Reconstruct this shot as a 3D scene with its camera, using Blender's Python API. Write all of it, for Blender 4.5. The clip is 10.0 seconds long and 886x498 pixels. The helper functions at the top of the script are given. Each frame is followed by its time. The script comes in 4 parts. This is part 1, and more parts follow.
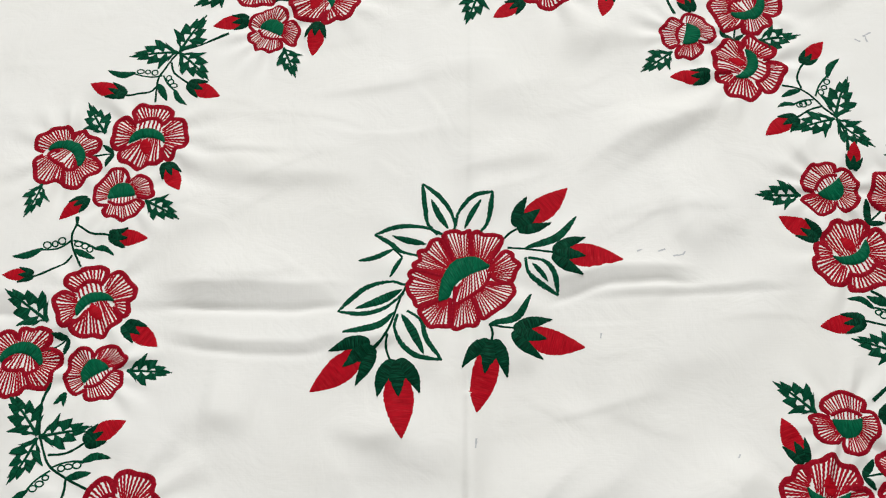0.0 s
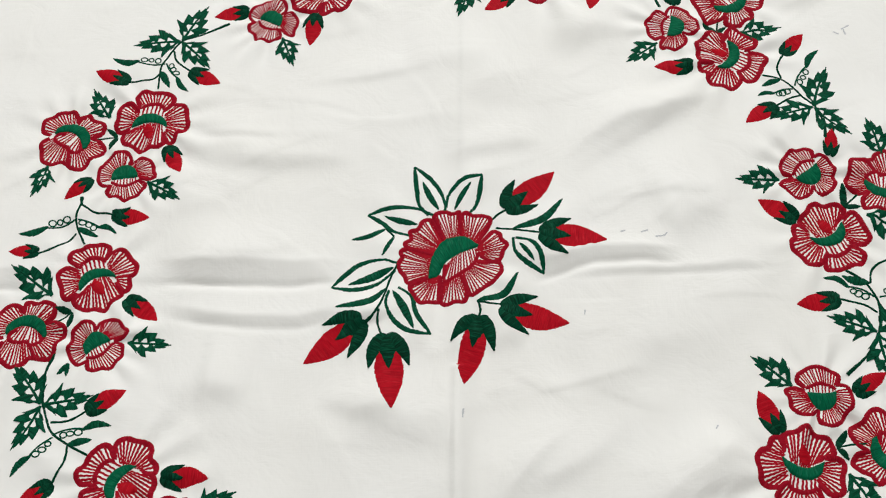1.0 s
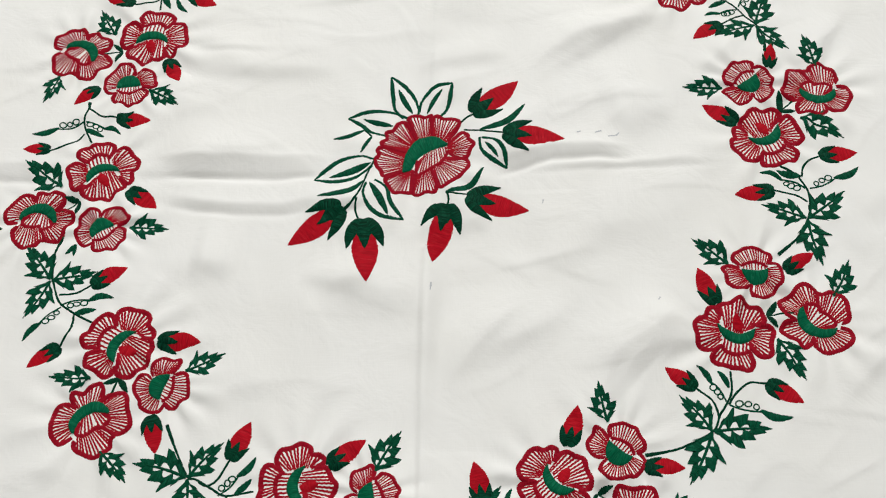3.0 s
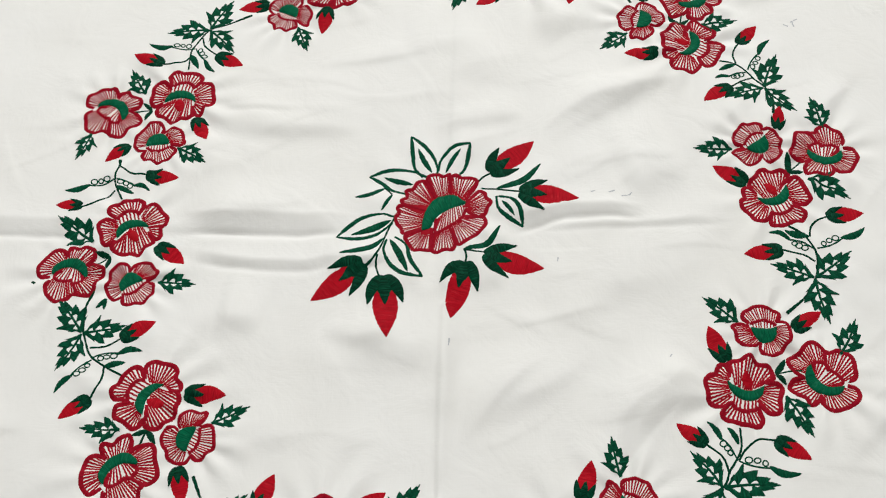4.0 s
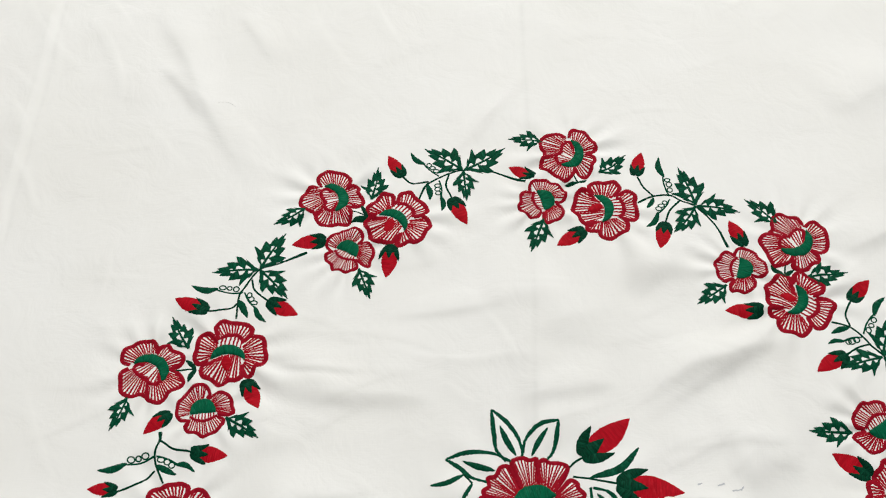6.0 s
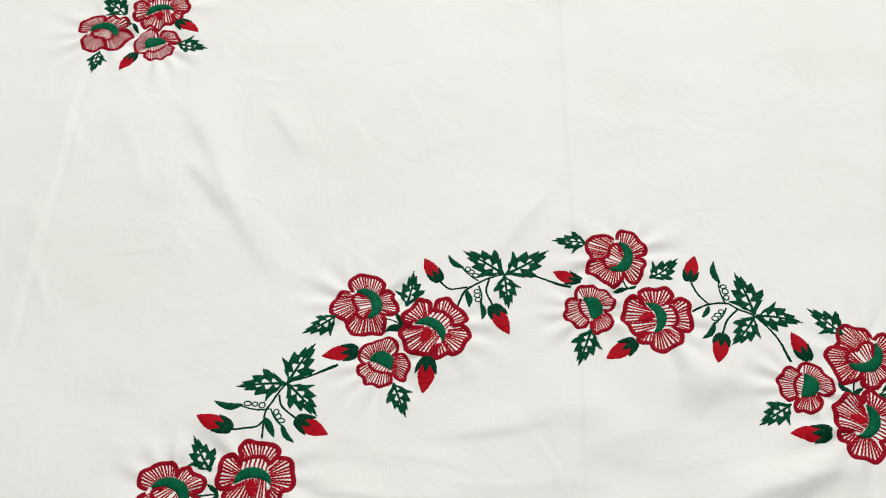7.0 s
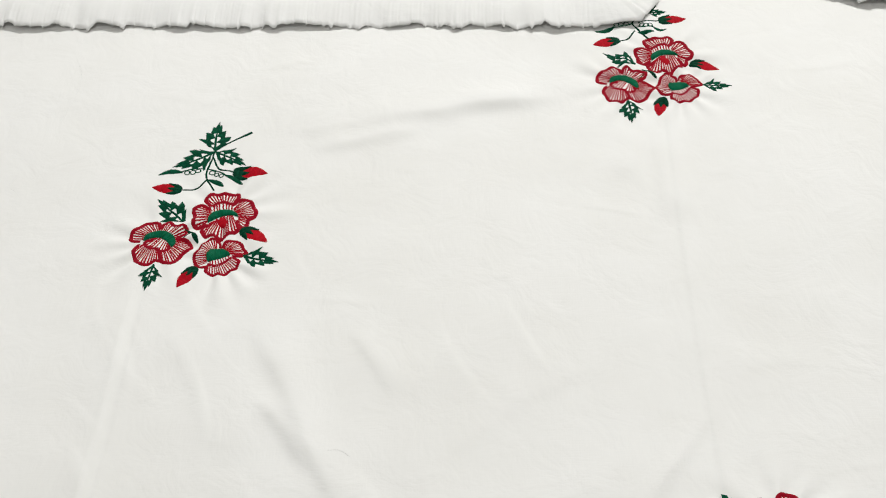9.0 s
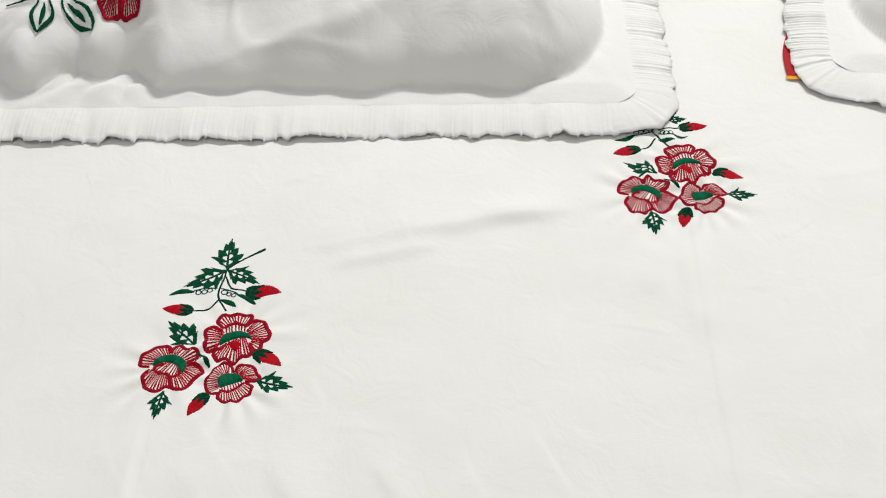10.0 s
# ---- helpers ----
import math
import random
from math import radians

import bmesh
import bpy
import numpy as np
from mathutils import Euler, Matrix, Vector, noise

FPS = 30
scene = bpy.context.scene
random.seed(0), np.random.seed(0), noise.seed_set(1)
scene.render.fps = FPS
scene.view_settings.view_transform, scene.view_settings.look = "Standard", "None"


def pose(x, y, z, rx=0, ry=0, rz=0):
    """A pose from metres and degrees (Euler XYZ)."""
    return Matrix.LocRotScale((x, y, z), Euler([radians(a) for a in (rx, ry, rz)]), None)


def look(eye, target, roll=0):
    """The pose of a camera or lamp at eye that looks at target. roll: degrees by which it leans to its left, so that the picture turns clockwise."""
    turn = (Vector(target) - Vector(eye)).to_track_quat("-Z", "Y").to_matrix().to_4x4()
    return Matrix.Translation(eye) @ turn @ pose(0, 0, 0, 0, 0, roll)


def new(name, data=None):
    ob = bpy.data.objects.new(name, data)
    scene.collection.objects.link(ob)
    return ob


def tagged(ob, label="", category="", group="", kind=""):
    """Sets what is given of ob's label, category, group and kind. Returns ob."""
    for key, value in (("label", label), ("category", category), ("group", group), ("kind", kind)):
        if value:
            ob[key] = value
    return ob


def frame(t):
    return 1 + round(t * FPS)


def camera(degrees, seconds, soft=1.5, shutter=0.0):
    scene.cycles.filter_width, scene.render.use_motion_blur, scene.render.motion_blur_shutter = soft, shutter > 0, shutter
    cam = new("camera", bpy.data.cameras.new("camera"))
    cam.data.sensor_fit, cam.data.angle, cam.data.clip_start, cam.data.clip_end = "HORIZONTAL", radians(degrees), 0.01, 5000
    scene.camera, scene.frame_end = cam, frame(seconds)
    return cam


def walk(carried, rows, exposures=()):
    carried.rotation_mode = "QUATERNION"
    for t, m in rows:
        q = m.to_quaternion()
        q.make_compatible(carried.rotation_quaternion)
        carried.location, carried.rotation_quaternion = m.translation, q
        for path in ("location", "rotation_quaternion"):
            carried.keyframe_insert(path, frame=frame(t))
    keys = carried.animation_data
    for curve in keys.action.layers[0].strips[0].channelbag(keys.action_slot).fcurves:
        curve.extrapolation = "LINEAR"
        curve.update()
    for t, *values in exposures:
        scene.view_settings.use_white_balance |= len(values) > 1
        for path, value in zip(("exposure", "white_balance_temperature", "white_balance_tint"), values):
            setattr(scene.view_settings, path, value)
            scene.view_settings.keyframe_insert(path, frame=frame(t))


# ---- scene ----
cam = camera(44.0, 10.0, soft=1.1)
walk(cam, [
    (0.0, pose(0.0083, -0.3534, 0.8345, 24.403, 1.803, -0.185)),
    (0.5, pose(0.0167, -0.3620, 0.8365, 24.520, 1.990, 0.115)),
    (1.0, pose(0.0213, -0.3989, 0.8499, 25.481, 1.895, 0.232)),
    (1.5, pose(0.0407, -0.4531, 0.8640, 26.141, 2.100, -0.041)),
    (2.0, pose(0.0401, -0.4910, 0.8729, 25.940, 1.600, -0.112)),
    (2.5, pose(0.0412, -0.5154, 0.8700, 25.735, 1.705, 0.264)),
    (2.7, pose(0.0467, -0.5320, 0.8727, 26.029, 1.789, 0.488)),
    (3.8, pose(0.0626, -0.5555, 0.9213, 28.100, 2.653, 0.910)),
    (4.0, pose(0.0504, -0.5383, 0.9252, 28.231, 2.442, 1.196)),
    (4.5, pose(0.0196, -0.4762, 0.9336, 28.300, 2.365, 1.103)),
    (5.0, pose(-0.0124, -0.4081, 0.9329, 28.516, 1.971, 1.155)),
    (5.5, pose(-0.0274, -0.3506, 0.9234, 29.640, 1.389, 1.311)),
    (5.7, pose(-0.0421, -0.3180, 0.9290, 29.692, 0.677, 1.124)),
    (6.8, pose(-0.0716, -0.2225, 0.9095, 32.103, 1.424, 1.709)),
    (7.0, pose(-0.0819, -0.1956, 0.8994, 32.416, 1.388, 1.835)),
    (7.5, pose(-0.1243, -0.1424, 0.8645, 33.691, 0.375, 2.470)),
    (8.0, pose(-0.1566, -0.1036, 0.8507, 35.461, 0.898, 3.161)),
    (8.5, pose(-0.1774, -0.0578, 0.8447, 37.366, 1.021, 2.714)),
    (9.0, pose(-0.1989, -0.0255, 0.8213, 39.581, 0.871, 1.779)),
    (9.5, pose(-0.2097, 0.0064, 0.8116, 41.375, 0.987, 1.428)),
    (10.0, pose(-0.2124, 0.0271, 0.8176, 43.821, 1.588, 1.585)),
], exposures=[(0.0, 0.0), (5.5, -0.01), (7.5, -0.06), (9.0, -0.10), (10.0, -0.13)])

# ---- light: a room with one unseen warm-white tube lamp high behind the head of the bed, plus an added fill light ----
world = bpy.data.worlds.new("room_air")
scene.world = world
world.use_nodes = True
world.node_tree.nodes["Background"].inputs[0].default_value = (0.95, 0.97, 1.0, 1)
world.node_tree.nodes["Background"].inputs[1].default_value = 0.0


def area_lamp(name, eye, target, sx, sy, power, colour):
    lamp = bpy.data.lights.new(name, "AREA")
    lamp.shape, lamp.size, lamp.size_y, lamp.energy, lamp.color = "RECTANGLE", sx, sy, power, colour
    ob = new(name, lamp)
    ob.matrix_world = look(eye, target)
    return ob


area_lamp("tube_lamp", (0.40, 3.05, 2.82), (0.0, 0.3, 0.0), 1.2, 0.20, 112, (1.0, 0.998, 0.98))
# added soft fill below the ceiling, evens out the tube's falloff towards the foot
area_lamp("fill_light", (-0.4, -0.6, 2.94), (-0.4, -0.6, 0.0), 1.2, 1.2, 25, (1.0, 0.998, 0.98))


# ---- materials ----
def shader(name, colour, rough, sheen=0.0):
    m = bpy.data.materials.new(name)
    m.use_nodes = True
    tree = m.node_tree
    p = tree.nodes["Principled BSDF"]
    p.inputs["Base Color"].default_value = (*colour, 1)
    p.inputs["Roughness"].default_value = rough
    p.inputs["Sheen Weight"].default_value = sheen
    p.inputs["Specular IOR Level"].default_value = 0.3
    return m, tree, p


def node(tree, kind, **values):
    n = tree.nodes.new(kind)
    for key, value in values.items():
        n.inputs[key.replace("_", " ")].default_value = value
    return n


def mixed(tree, fac, a, b):
    n = tree.nodes.new("ShaderNodeMix")
    n.data_type = "RGBA"
    n.inputs[6].default_value, n.inputs[7].default_value = (*a, 1), (*b, 1)
    tree.links.new(fac, n.inputs[0])
    return n.outputs[2]


def cotton(name, colour, tint, weave=1.0):
    m, tree, p = shader(name, colour, 0.88, 0.15)
    co = tree.nodes.new("ShaderNodeTexCoord")
    blot = node(tree, "ShaderNodeTexNoise", Scale=5.0, Detail=5.0, Roughness=0.6)
    tree.links.new(co.outputs["Object"], blot.inputs["Vector"])
    ramp = tree.nodes.new("ShaderNodeMapRange")
    ramp.inputs[1].default_value, ramp.inputs[2].default_value = 0.38, 0.72
    tree.links.new(blot.outputs["Fac"], ramp.inputs[0])
    tree.links.new(mixed(tree, ramp.outputs[0], colour, tint), p.inputs["Base Color"])
    # woven slubs along both directions, and small creases
    heights = []
    for sx, sy in ((900.0, 60.0), (60.0, 900.0)):
        mp = tree.nodes.new("ShaderNodeMapping")
        mp.inputs["Scale"].default_value = (sx, sy, 100.0)
        tree.links.new(co.outputs["Object"], mp.inputs["Vector"])
        n = node(tree, "ShaderNodeTexNoise", Scale=1.0, Detail=2.0)
        tree.links.new(mp.outputs[0], n.inputs["Vector"])
        heights.append(n.outputs["Fac"])
    add = tree.nodes.new("ShaderNodeMath")
    tree.links.new(heights[0], add.inputs[0])
    tree.links.new(heights[1], add.inputs[1])
    b1 = node(tree, "ShaderNodeBump", Strength=0.15 * weave, Distance=0.0004)
    tree.links.new(add.outputs[0], b1.inputs["Height"])
    crease = node(tree, "ShaderNodeTexNoise", Scale=22.0, Detail=4.0, Roughness=0.55, Distortion=0.6)
    tree.links.new(co.outputs["Object"], crease.inputs["Vector"])
    b2 = node(tree, "ShaderNodeBump", Strength=0.38, Distance=0.004)
    tree.links.new(crease.outputs["Fac"], b2.inputs["Height"])
    tree.links.new(b1.outputs[0], b2.inputs["Normal"])
    # faint crumpled lines left from folding and washing
    mp = tree.nodes.new("ShaderNodeMapping")
    mp.inputs["Scale"].default_value = (5.0, 9.0, 5.0)
    mp.inputs["Rotation"].default_value = (0.0, 0.0, 0.5)
    tree.links.new(co.outputs["Object"], mp.inputs["Vector"])
    crumple = node(tree, "ShaderNodeTexNoise", Scale=1.0, Detail=2.0, Roughness=0.5, Distortion=0.9)
    crumple.noise_type = "RIDGED_MULTIFRACTAL"
    tree.links.new(mp.outputs[0], crumple.inputs["Vector"])
    b3 = node(tree, "ShaderNodeBump", Strength=0.24, Distance=0.0035)
    tree.links.new(crumple.outputs["Fac"], b3.inputs["Height"])
    tree.links.new(b2.outputs[0], b3.inputs["Normal"])
    tree.links.new(b3.outputs[0], p.inputs["Normal"])
    return m


def thread(name, colour, deep, pale):
    """Satin-stitched yarn: fine ridges across the run of the stitching, lighter and darker strands, and its sheen
    painted as streaks.
    """
    m, tree, p = shader(name, colour, 0.58, 0.0)
    p.inputs["Specular IOR Level"].default_value = 0.04
    uv = tree.nodes.new("ShaderNodeUVMap")
    mp = tree.nodes.new("ShaderNodeMapping")
    mp.inputs["Scale"].default_value = (1250.0, 60.0, 1.0)
    tree.links.new(uv.outputs[0], mp.inputs["Vector"])
    strands = node(tree, "ShaderNodeTexNoise", Scale=1.0, Detail=4.0, Roughness=0.7)
    tree.links.new(mp.outputs[0], strands.inputs["Vector"])
    ramp = tree.nodes.new("ShaderNodeMapRange")
    ramp.inputs[1].default_value, ramp.inputs[2].default_value = 0.36, 0.64
    tree.links.new(strands.outputs["Fac"], ramp.inputs[0])
    mp2 = tree.nodes.new("ShaderNodeMapping")
    mp2.inputs["Scale"].default_value = (420.0, 110.0, 1.0)
    mp2.inputs["Location"].default_value = (3.7, 1.9, 0.0)
    tree.links.new(uv.outputs[0], mp2.inputs["Vector"])
    # highlights on the satin, put into the colour as streaks of the pale tone
    sheen_streaks = node(tree, "ShaderNodeTexNoise", Scale=1.0, Detail=3.0, Roughness=0.65)
    tree.links.new(mp2.outputs[0], sheen_streaks.inputs["Vector"])
    r2 = tree.nodes.new("ShaderNodeMapRange")
    r2.inputs[1].default_value, r2.inputs[2].default_value, r2.inputs[4].default_value = 0.52, 0.74, 0.40
    tree.links.new(sheen_streaks.outputs["Fac"], r2.inputs[0])
    mixer = tree.nodes.new("ShaderNodeMix")
    mixer.data_type = "RGBA"
    mixer.inputs[7].default_value = (*pale, 1)
    tree.links.new(r2.outputs[0], mixer.inputs[0])
    tree.links.new(mixed(tree, ramp.outputs[0], deep, colour), mixer.inputs[6])
    tree.links.new(mixer.outputs[2], p.inputs["Base Color"])
    bump = node(tree, "ShaderNodeBump", Strength=0.7, Distance=0.0004)
    tree.links.new(strands.outputs["Fac"], bump.inputs["Height"])
    tree.links.new(bump.outputs[0], p.inputs["Normal"])
    return m


def plaster(name, colour, scale):
    m, tree, p = shader(name, colour, 0.9)
    co = tree.nodes.new("ShaderNodeTexCoord")
    n = node(tree, "ShaderNodeTexNoise", Scale=scale, Detail=6.0)
    tree.links.new(co.outputs["Object"], n.inputs["Vector"])
    tree.links.new(mixed(tree, n.outputs["Fac"], tuple(0.93 * c for c in colour), colour), p.inputs["Base Color"])
    b = node(tree, "ShaderNodeBump", Strength=0.2, Distance=0.002)
    tree.links.new(n.outputs["Fac"], b.inputs["Height"])
    tree.links.new(b.outputs[0], p.inputs["Normal"])
    return m


SHEET = cotton("sheet_cotton", (0.80, 0.795, 0.775), (0.765, 0.757, 0.728))
COVER = cotton("pillow_cotton", (0.78, 0.777, 0.763), (0.755, 0.75, 0.73))
RED = thread("red_yarn", (0.345, 0.004, 0.018), (0.17, 0.002, 0.008), (0.44, 0.030, 0.05))
BRIGHT_RED = thread("bright_red_yarn", (0.47, 0.005, 0.015), (0.25, 0.002, 0.008), (0.55, 0.03, 0.04))
PALE_RED = thread("fine_red_yarn", (0.38, 0.006, 0.018), (0.24, 0.004, 0.011), (0.48, 0.05, 0.06))
GREEN = thread("green_yarn", (0.001, 0.086, 0.040), (0.0, 0.018, 0.009), (0.020, 0.20, 0.11))
CRESCENT = thread("crescent_yarn", (0.0, 0.125, 0.056), (0.0, 0.056, 0.026), (0.030, 0.22, 0.125))
DARK_GREEN = thread("dark_green_yarn", (0.0, 0.056, 0.026), (0.0, 0.010, 0.005), (0.012, 0.14, 0.075))
WALL = plaster("wall_paint", (0.56, 0.56, 0.55), 40.0)
FLOOR = plaster("floor_cement", (0.30, 0.29, 0.27), 12.0)
TICKING = cotton("mattress_cloth", (0.62, 0.60, 0.56), (0.55, 0.53, 0.50))
RED_CLOTH = cotton("red_cloth", (0.40, 0.008, 0.012), (0.33, 0.007, 0.010))
YELLOW_CLOTH = cotton("yellow_cloth", (0.75, 0.36, 0.02), (0.68, 0.30, 0.02))


# ---- mesh helpers ----
def mesh_ob(name, verts, faces, material, parent=None, label="", uvs=None):
    me = bpy.data.meshes.new(name)
    me.from_pydata([tuple(map(float, v)) for v in verts], [], faces)
    me.materials.append(material)
    if uvs is not None:
        layer = me.uv_layers.new(name="UVMap")
        loops = np.empty(len(me.loops), dtype=np.int32)
        me.loops.foreach_get("vertex_index", loops)
        layer.data.foreach_set("uv", np.asarray(uvs, dtype=np.float32)[loops].ravel())
    me.polygons.foreach_set("use_smooth", [True] * len(me.polygons))
    me.update()
    ob = new(name, me)
    if parent:
        ob.parent = parent
    if label:
        ob["label"] = label
    return ob


def part(name, bm, material, parent, label=""):
    me = bpy.data.meshes.new(name)
    bm.to_mesh(me)
    bm.free()
    me.materials.append(material)
    ob = new(name, me)
    ob.parent = parent
    if label:
        ob["label"] = label
    return ob


def slab(name, x0, x1, y0, y1, z0, z1, material, bevel=0.0):
    bm = bmesh.new()
    bmesh.ops.create_cube(bm, size=1)
    for v in bm.verts:
        v.co = Vector((x0 + (v.co.x + .5) * (x1 - x0), y0 + (v.co.y + .5) * (y1 - y0), z0 + (v.co.z + .5) * (z1 - z0)))
    if bevel:
        bmesh.ops.bevel(bm, geom=bm.edges[:], offset=bevel, segments=3, affect="EDGES")
    return part(name, bm, material, None)


# ---- the room ----
BED = 0.55  # the sheet's top lies this far over the floor
for name, box in (("floor", (-2.2, 2.2, -2.4, 4.4, -BED - .1, -BED)), ("ceiling", (-2.2, 2.2, -2.4, 4.4, 3.0, 3.1))):
    tagged(slab(name, *box, FLOOR if name == "floor" else WALL), kind="structure")
for name, box in (("wall_north", (-2.2, 2.2, 4.4, 4.5, -BED, 3.0)), ("wall_south", (-2.2, 2.2, -2.5, -2.4, -BED, 3.0)),
                  ("wall_east", (2.2, 2.3, -2.5, 4.5, -BED, 3.0)), ("wall_west", (-2.3, -2.2, -2.5, 4.5, -BED, 3.0))):
    tagged(slab(name, *box, WALL), kind="structure")
mattress = tagged(slab("mattress", -0.98, 0.98, -0.90, 1.60, -0.26, -0.014, TICKING, 0.03),
                  "thick cotton mattress under the white sheet", "mattress")
base = tagged(slab("wooden_bed", -0.97, 0.97, -0.89, 1.62, -BED, -0.262, plaster("bed_wood", (0.20, 0.11, 0.06), 9.0), 0.01),
              "low dark wooden bed under the mattress", "bed")

# ---- the sheet's relief: soft folds, creases and puckers round the stitching ----
def spread(a, b, lo, hi, fine, coarse):
    left = np.arange(a, lo, coarse)
    return np.concatenate([left, np.arange(lo, hi, fine), np.arange(hi, b + coarse, coarse)])


GX = spread(-1.16, 1.16, -0.80, 0.62, 0.0022, 0.03)
GY = spread(-1.10, 1.66, -0.62, 1.24, 0.0022, 0.03)
MX, MY = np.meshgrid(GX, GY, indexing="ij")
RELIEF = np.zeros_like(MX)


def rolling(scale, seed, sx=1.0, sy=1.0):
    out = np.zeros_like(MX)
    rng = np.random.default_rng(seed)
    for _ in range(14):
        a, k = rng.uniform(0, math.tau), scale * rng.uniform(0.5, 1.6)
        out += np.sin(k * (math.cos(a) * MX * sx + math.sin(a) * MY * sy) + rng.uniform(0, math.tau))
    return out / 14


UNEVEN = 0.0042 * rolling(55, 31) + 0.0018 * rolling(150, 32)
PATCHY = np.clip(0.92 + 1.1 * rolling(38, 33), 0.35, 1.35)


def along_line(points):
    """For every point of the grid: how far it lies from a line of points, on which side, and how far along."""
    p = np.array(points)
    total = np.hypot(*np.diff(p, axis=0).T).sum()
    best, along, side, run = np.full(MX.shape, 9.0), np.zeros(MX.shape), np.zeros(MX.shape), 0.0
    for a, b in zip(p[:-1], p[1:]):
        d = b - a
        size = np.hypot(*d)
        s = np.clip(((MX - a[0]) * d[0] + (MY - a[1]) * d[1]) / size ** 2, 0, 1)
        qx, qy = MX - a[0] - s * d[0], MY - a[1] - s * d[1]
        r = np.hypot(qx, qy)
        near = r < best
        best, along = np.where(near, r, best), np.where(near, run + s * size, along)
        side = np.where(near, np.sign(d[0] * qy - d[1] * qx), side)
        run += size
    f = along / total
    fade = np.clip(np.minimum(f, 1 - f) / 0.30, 0, 1)
    side = side * np.sign(p[-1][0] - p[0][0] + 1e-6)
    apart = best * side + UNEVEN
    return np.abs(apart), np.sign(apart), fade * fade * (3 - 2 * fade) * PATCHY


def ridge(width, height, *points):
    """A soft fold along a line, steeper towards the foot of the bed, that dies out at both ends."""
    global RELIEF
    best, side, fade = along_line(points)
    RELIEF += 2.1 * height * fade * np.exp(-0.5 * (best / (width * np.where(side > 0, 1.6, 0.72))) ** 2)


def pleat(width, height, *points):
    """A pressed pleat: a flat slope of that width that ends in a sharp crease along the line."""
    global RELIEF
    best, side, fade = along_line(points)
    d = best * side
    up = np.clip(d / width, 0, 1)
    shape = np.where(d < width, up, np.exp(-np.clip(d - width, 0, 1) / (2.6 * width)))
    shape = shape - 0.20 * np.exp(-0.5 * (d / 0.0024) ** 2) + 0.06 * np.exp(-0.5 * ((d + 0.0050) / np.where(d < -0.0050, 0.008, 0.0024)) ** 2)
    RELIEF += 1.7 * height * fade * shape


ridge(.009, .0017, (0.0814, 0.0891), (0.1443, 0.1314), (0.2560, 0.1704))
ridge(.011, .0019, (-0.0136, 0.0999), (0.0158, 0.1071), (0.0600, 0.1134), (0.0896, 0.1178))
ridge(.013, .0024, (-0.2354, 0.1066), (-0.1658, 0.1010), (-0.0767, 0.0982))
ridge(.015, .0013, (-0.2471, -0.1085), (-0.1703, -0.1141))
ridge(.020, .0032, (0.1701, 0.0330), (0.2432, 0.0580))
ridge(.016, .0022, (-0.0489, 0.2063), (0.0433, 0.2162))
ridge(.014, .0018, (-0.1190, -0.0623), (-0.0594, -0.0821), (0.0040, -0.0544))
pleat(.008, .0014, (-0.5160, 0.6400), (-0.5165, 0.4600), (-0.5168, 0.3300), (-0.5172, 0.1900))
ridge(.014, .0013, (-0.4960, 0.5669), (-0.4599, 0.5170), (-0.4192, 0.4498), (-0.3950, 0.4054))
ridge(.010, .0016, (-0.4110, 0.5814), (-0.3578, 0.4791), (-0.3129, 0.3898), (-0.2619, 0.3090))
ridge(.012, .0028, (-0.4266, 0.8065), (-0.2896, 0.8390), (-0.0802, 0.8825))
ridge(.010, .0020, (-0.3819, 0.7861), (-0.3236, 0.8039), (-0.2522, 0.8221))
ridge(.010, .0016, (-0.0074, 0.8345), (-0.0073, 0.6867))
ridge(.010, .0016, (-0.0345, 0.8341), (-0.0448, 0.7391))
ridge(.020, .0026, (0.1211, -0.0854), (0.2122, -0.0640), (0.2751, -0.0360))
ridge(.010, .0016, (0.0067, -0.1281), (0.0050, -0.2207))
ridge(.016, .0024, (-0.2128, -0.1099), (-0.1622, -0.1158))
ridge(.016, .0016, (0.0959, 0.1036), (0.2169, 0.1589), (0.2836, 0.1781))
pleat(.021, .0058, (-0.2724, -0.0258), (-0.2598, -0.0255), (-0.2209, -0.0256), (-0.1578, -0.0266), (-0.0742, -0.0264))
pleat(.019, .0044, (-0.5143, -0.0222), (-0.4521, -0.0255), (-0.3905, -0.0278), (-0.3295, -0.0290))
pleat(.011, .0032, (-0.2576, -0.0458), (-0.2390, -0.0548), (-0.2107, -0.0624), (-0.1783, -0.0662), (-0.1372, -0.0644), (-0.0895, -0.0579))
pleat(.014, .0046, (0.0548, -0.0318), (0.0876, -0.0175), (0.1204, -0.0080), (0.1574, -0.0071), (0.2033, -0.0084))
pleat(.007, .0012, (0.0644, -0.0211), (0.1747, -0.0194), (0.2939, -0.0148))
pleat(.010, .0020, (-0.1188, -0.0680), (-0.0822, -0.0723), (-0.0462, -0.0537))
pleat(.012, .0020, (0.0885, -0.3033), (0.1444, -0.2752), (0.2155, -0.1918), (0.2212, -0.1815))
ridge(.022, .0028, (-0.0967, -0.1299), (-0.0275, -0.1385), (0.0313, -0.1121))
ridge(.012, .0020, (-0.1969, -0.2585), (-0.1668, -0.2296), (-0.1104, -0.2250))
ridge(.016, .0024, (0.0804, 0.2343), (0.1701, 0.2416))
ridge(.02, .0026, (0.3171, 0.4218), (0.3711, 0.4613), (0.4151, 0.4775))
ridge(.012, .0022, (0.0172, -0.0737), (0.0626, -0.0648))
pleat(.006, .0010, (-0.2409, 0.1224), (-0.1959, 0.1192), (-0.1463, 0.1159))
ridge(.014, .0016, (0.1569, -0.2264), (0.1913, -0.2019), (0.2375, -0.1616))
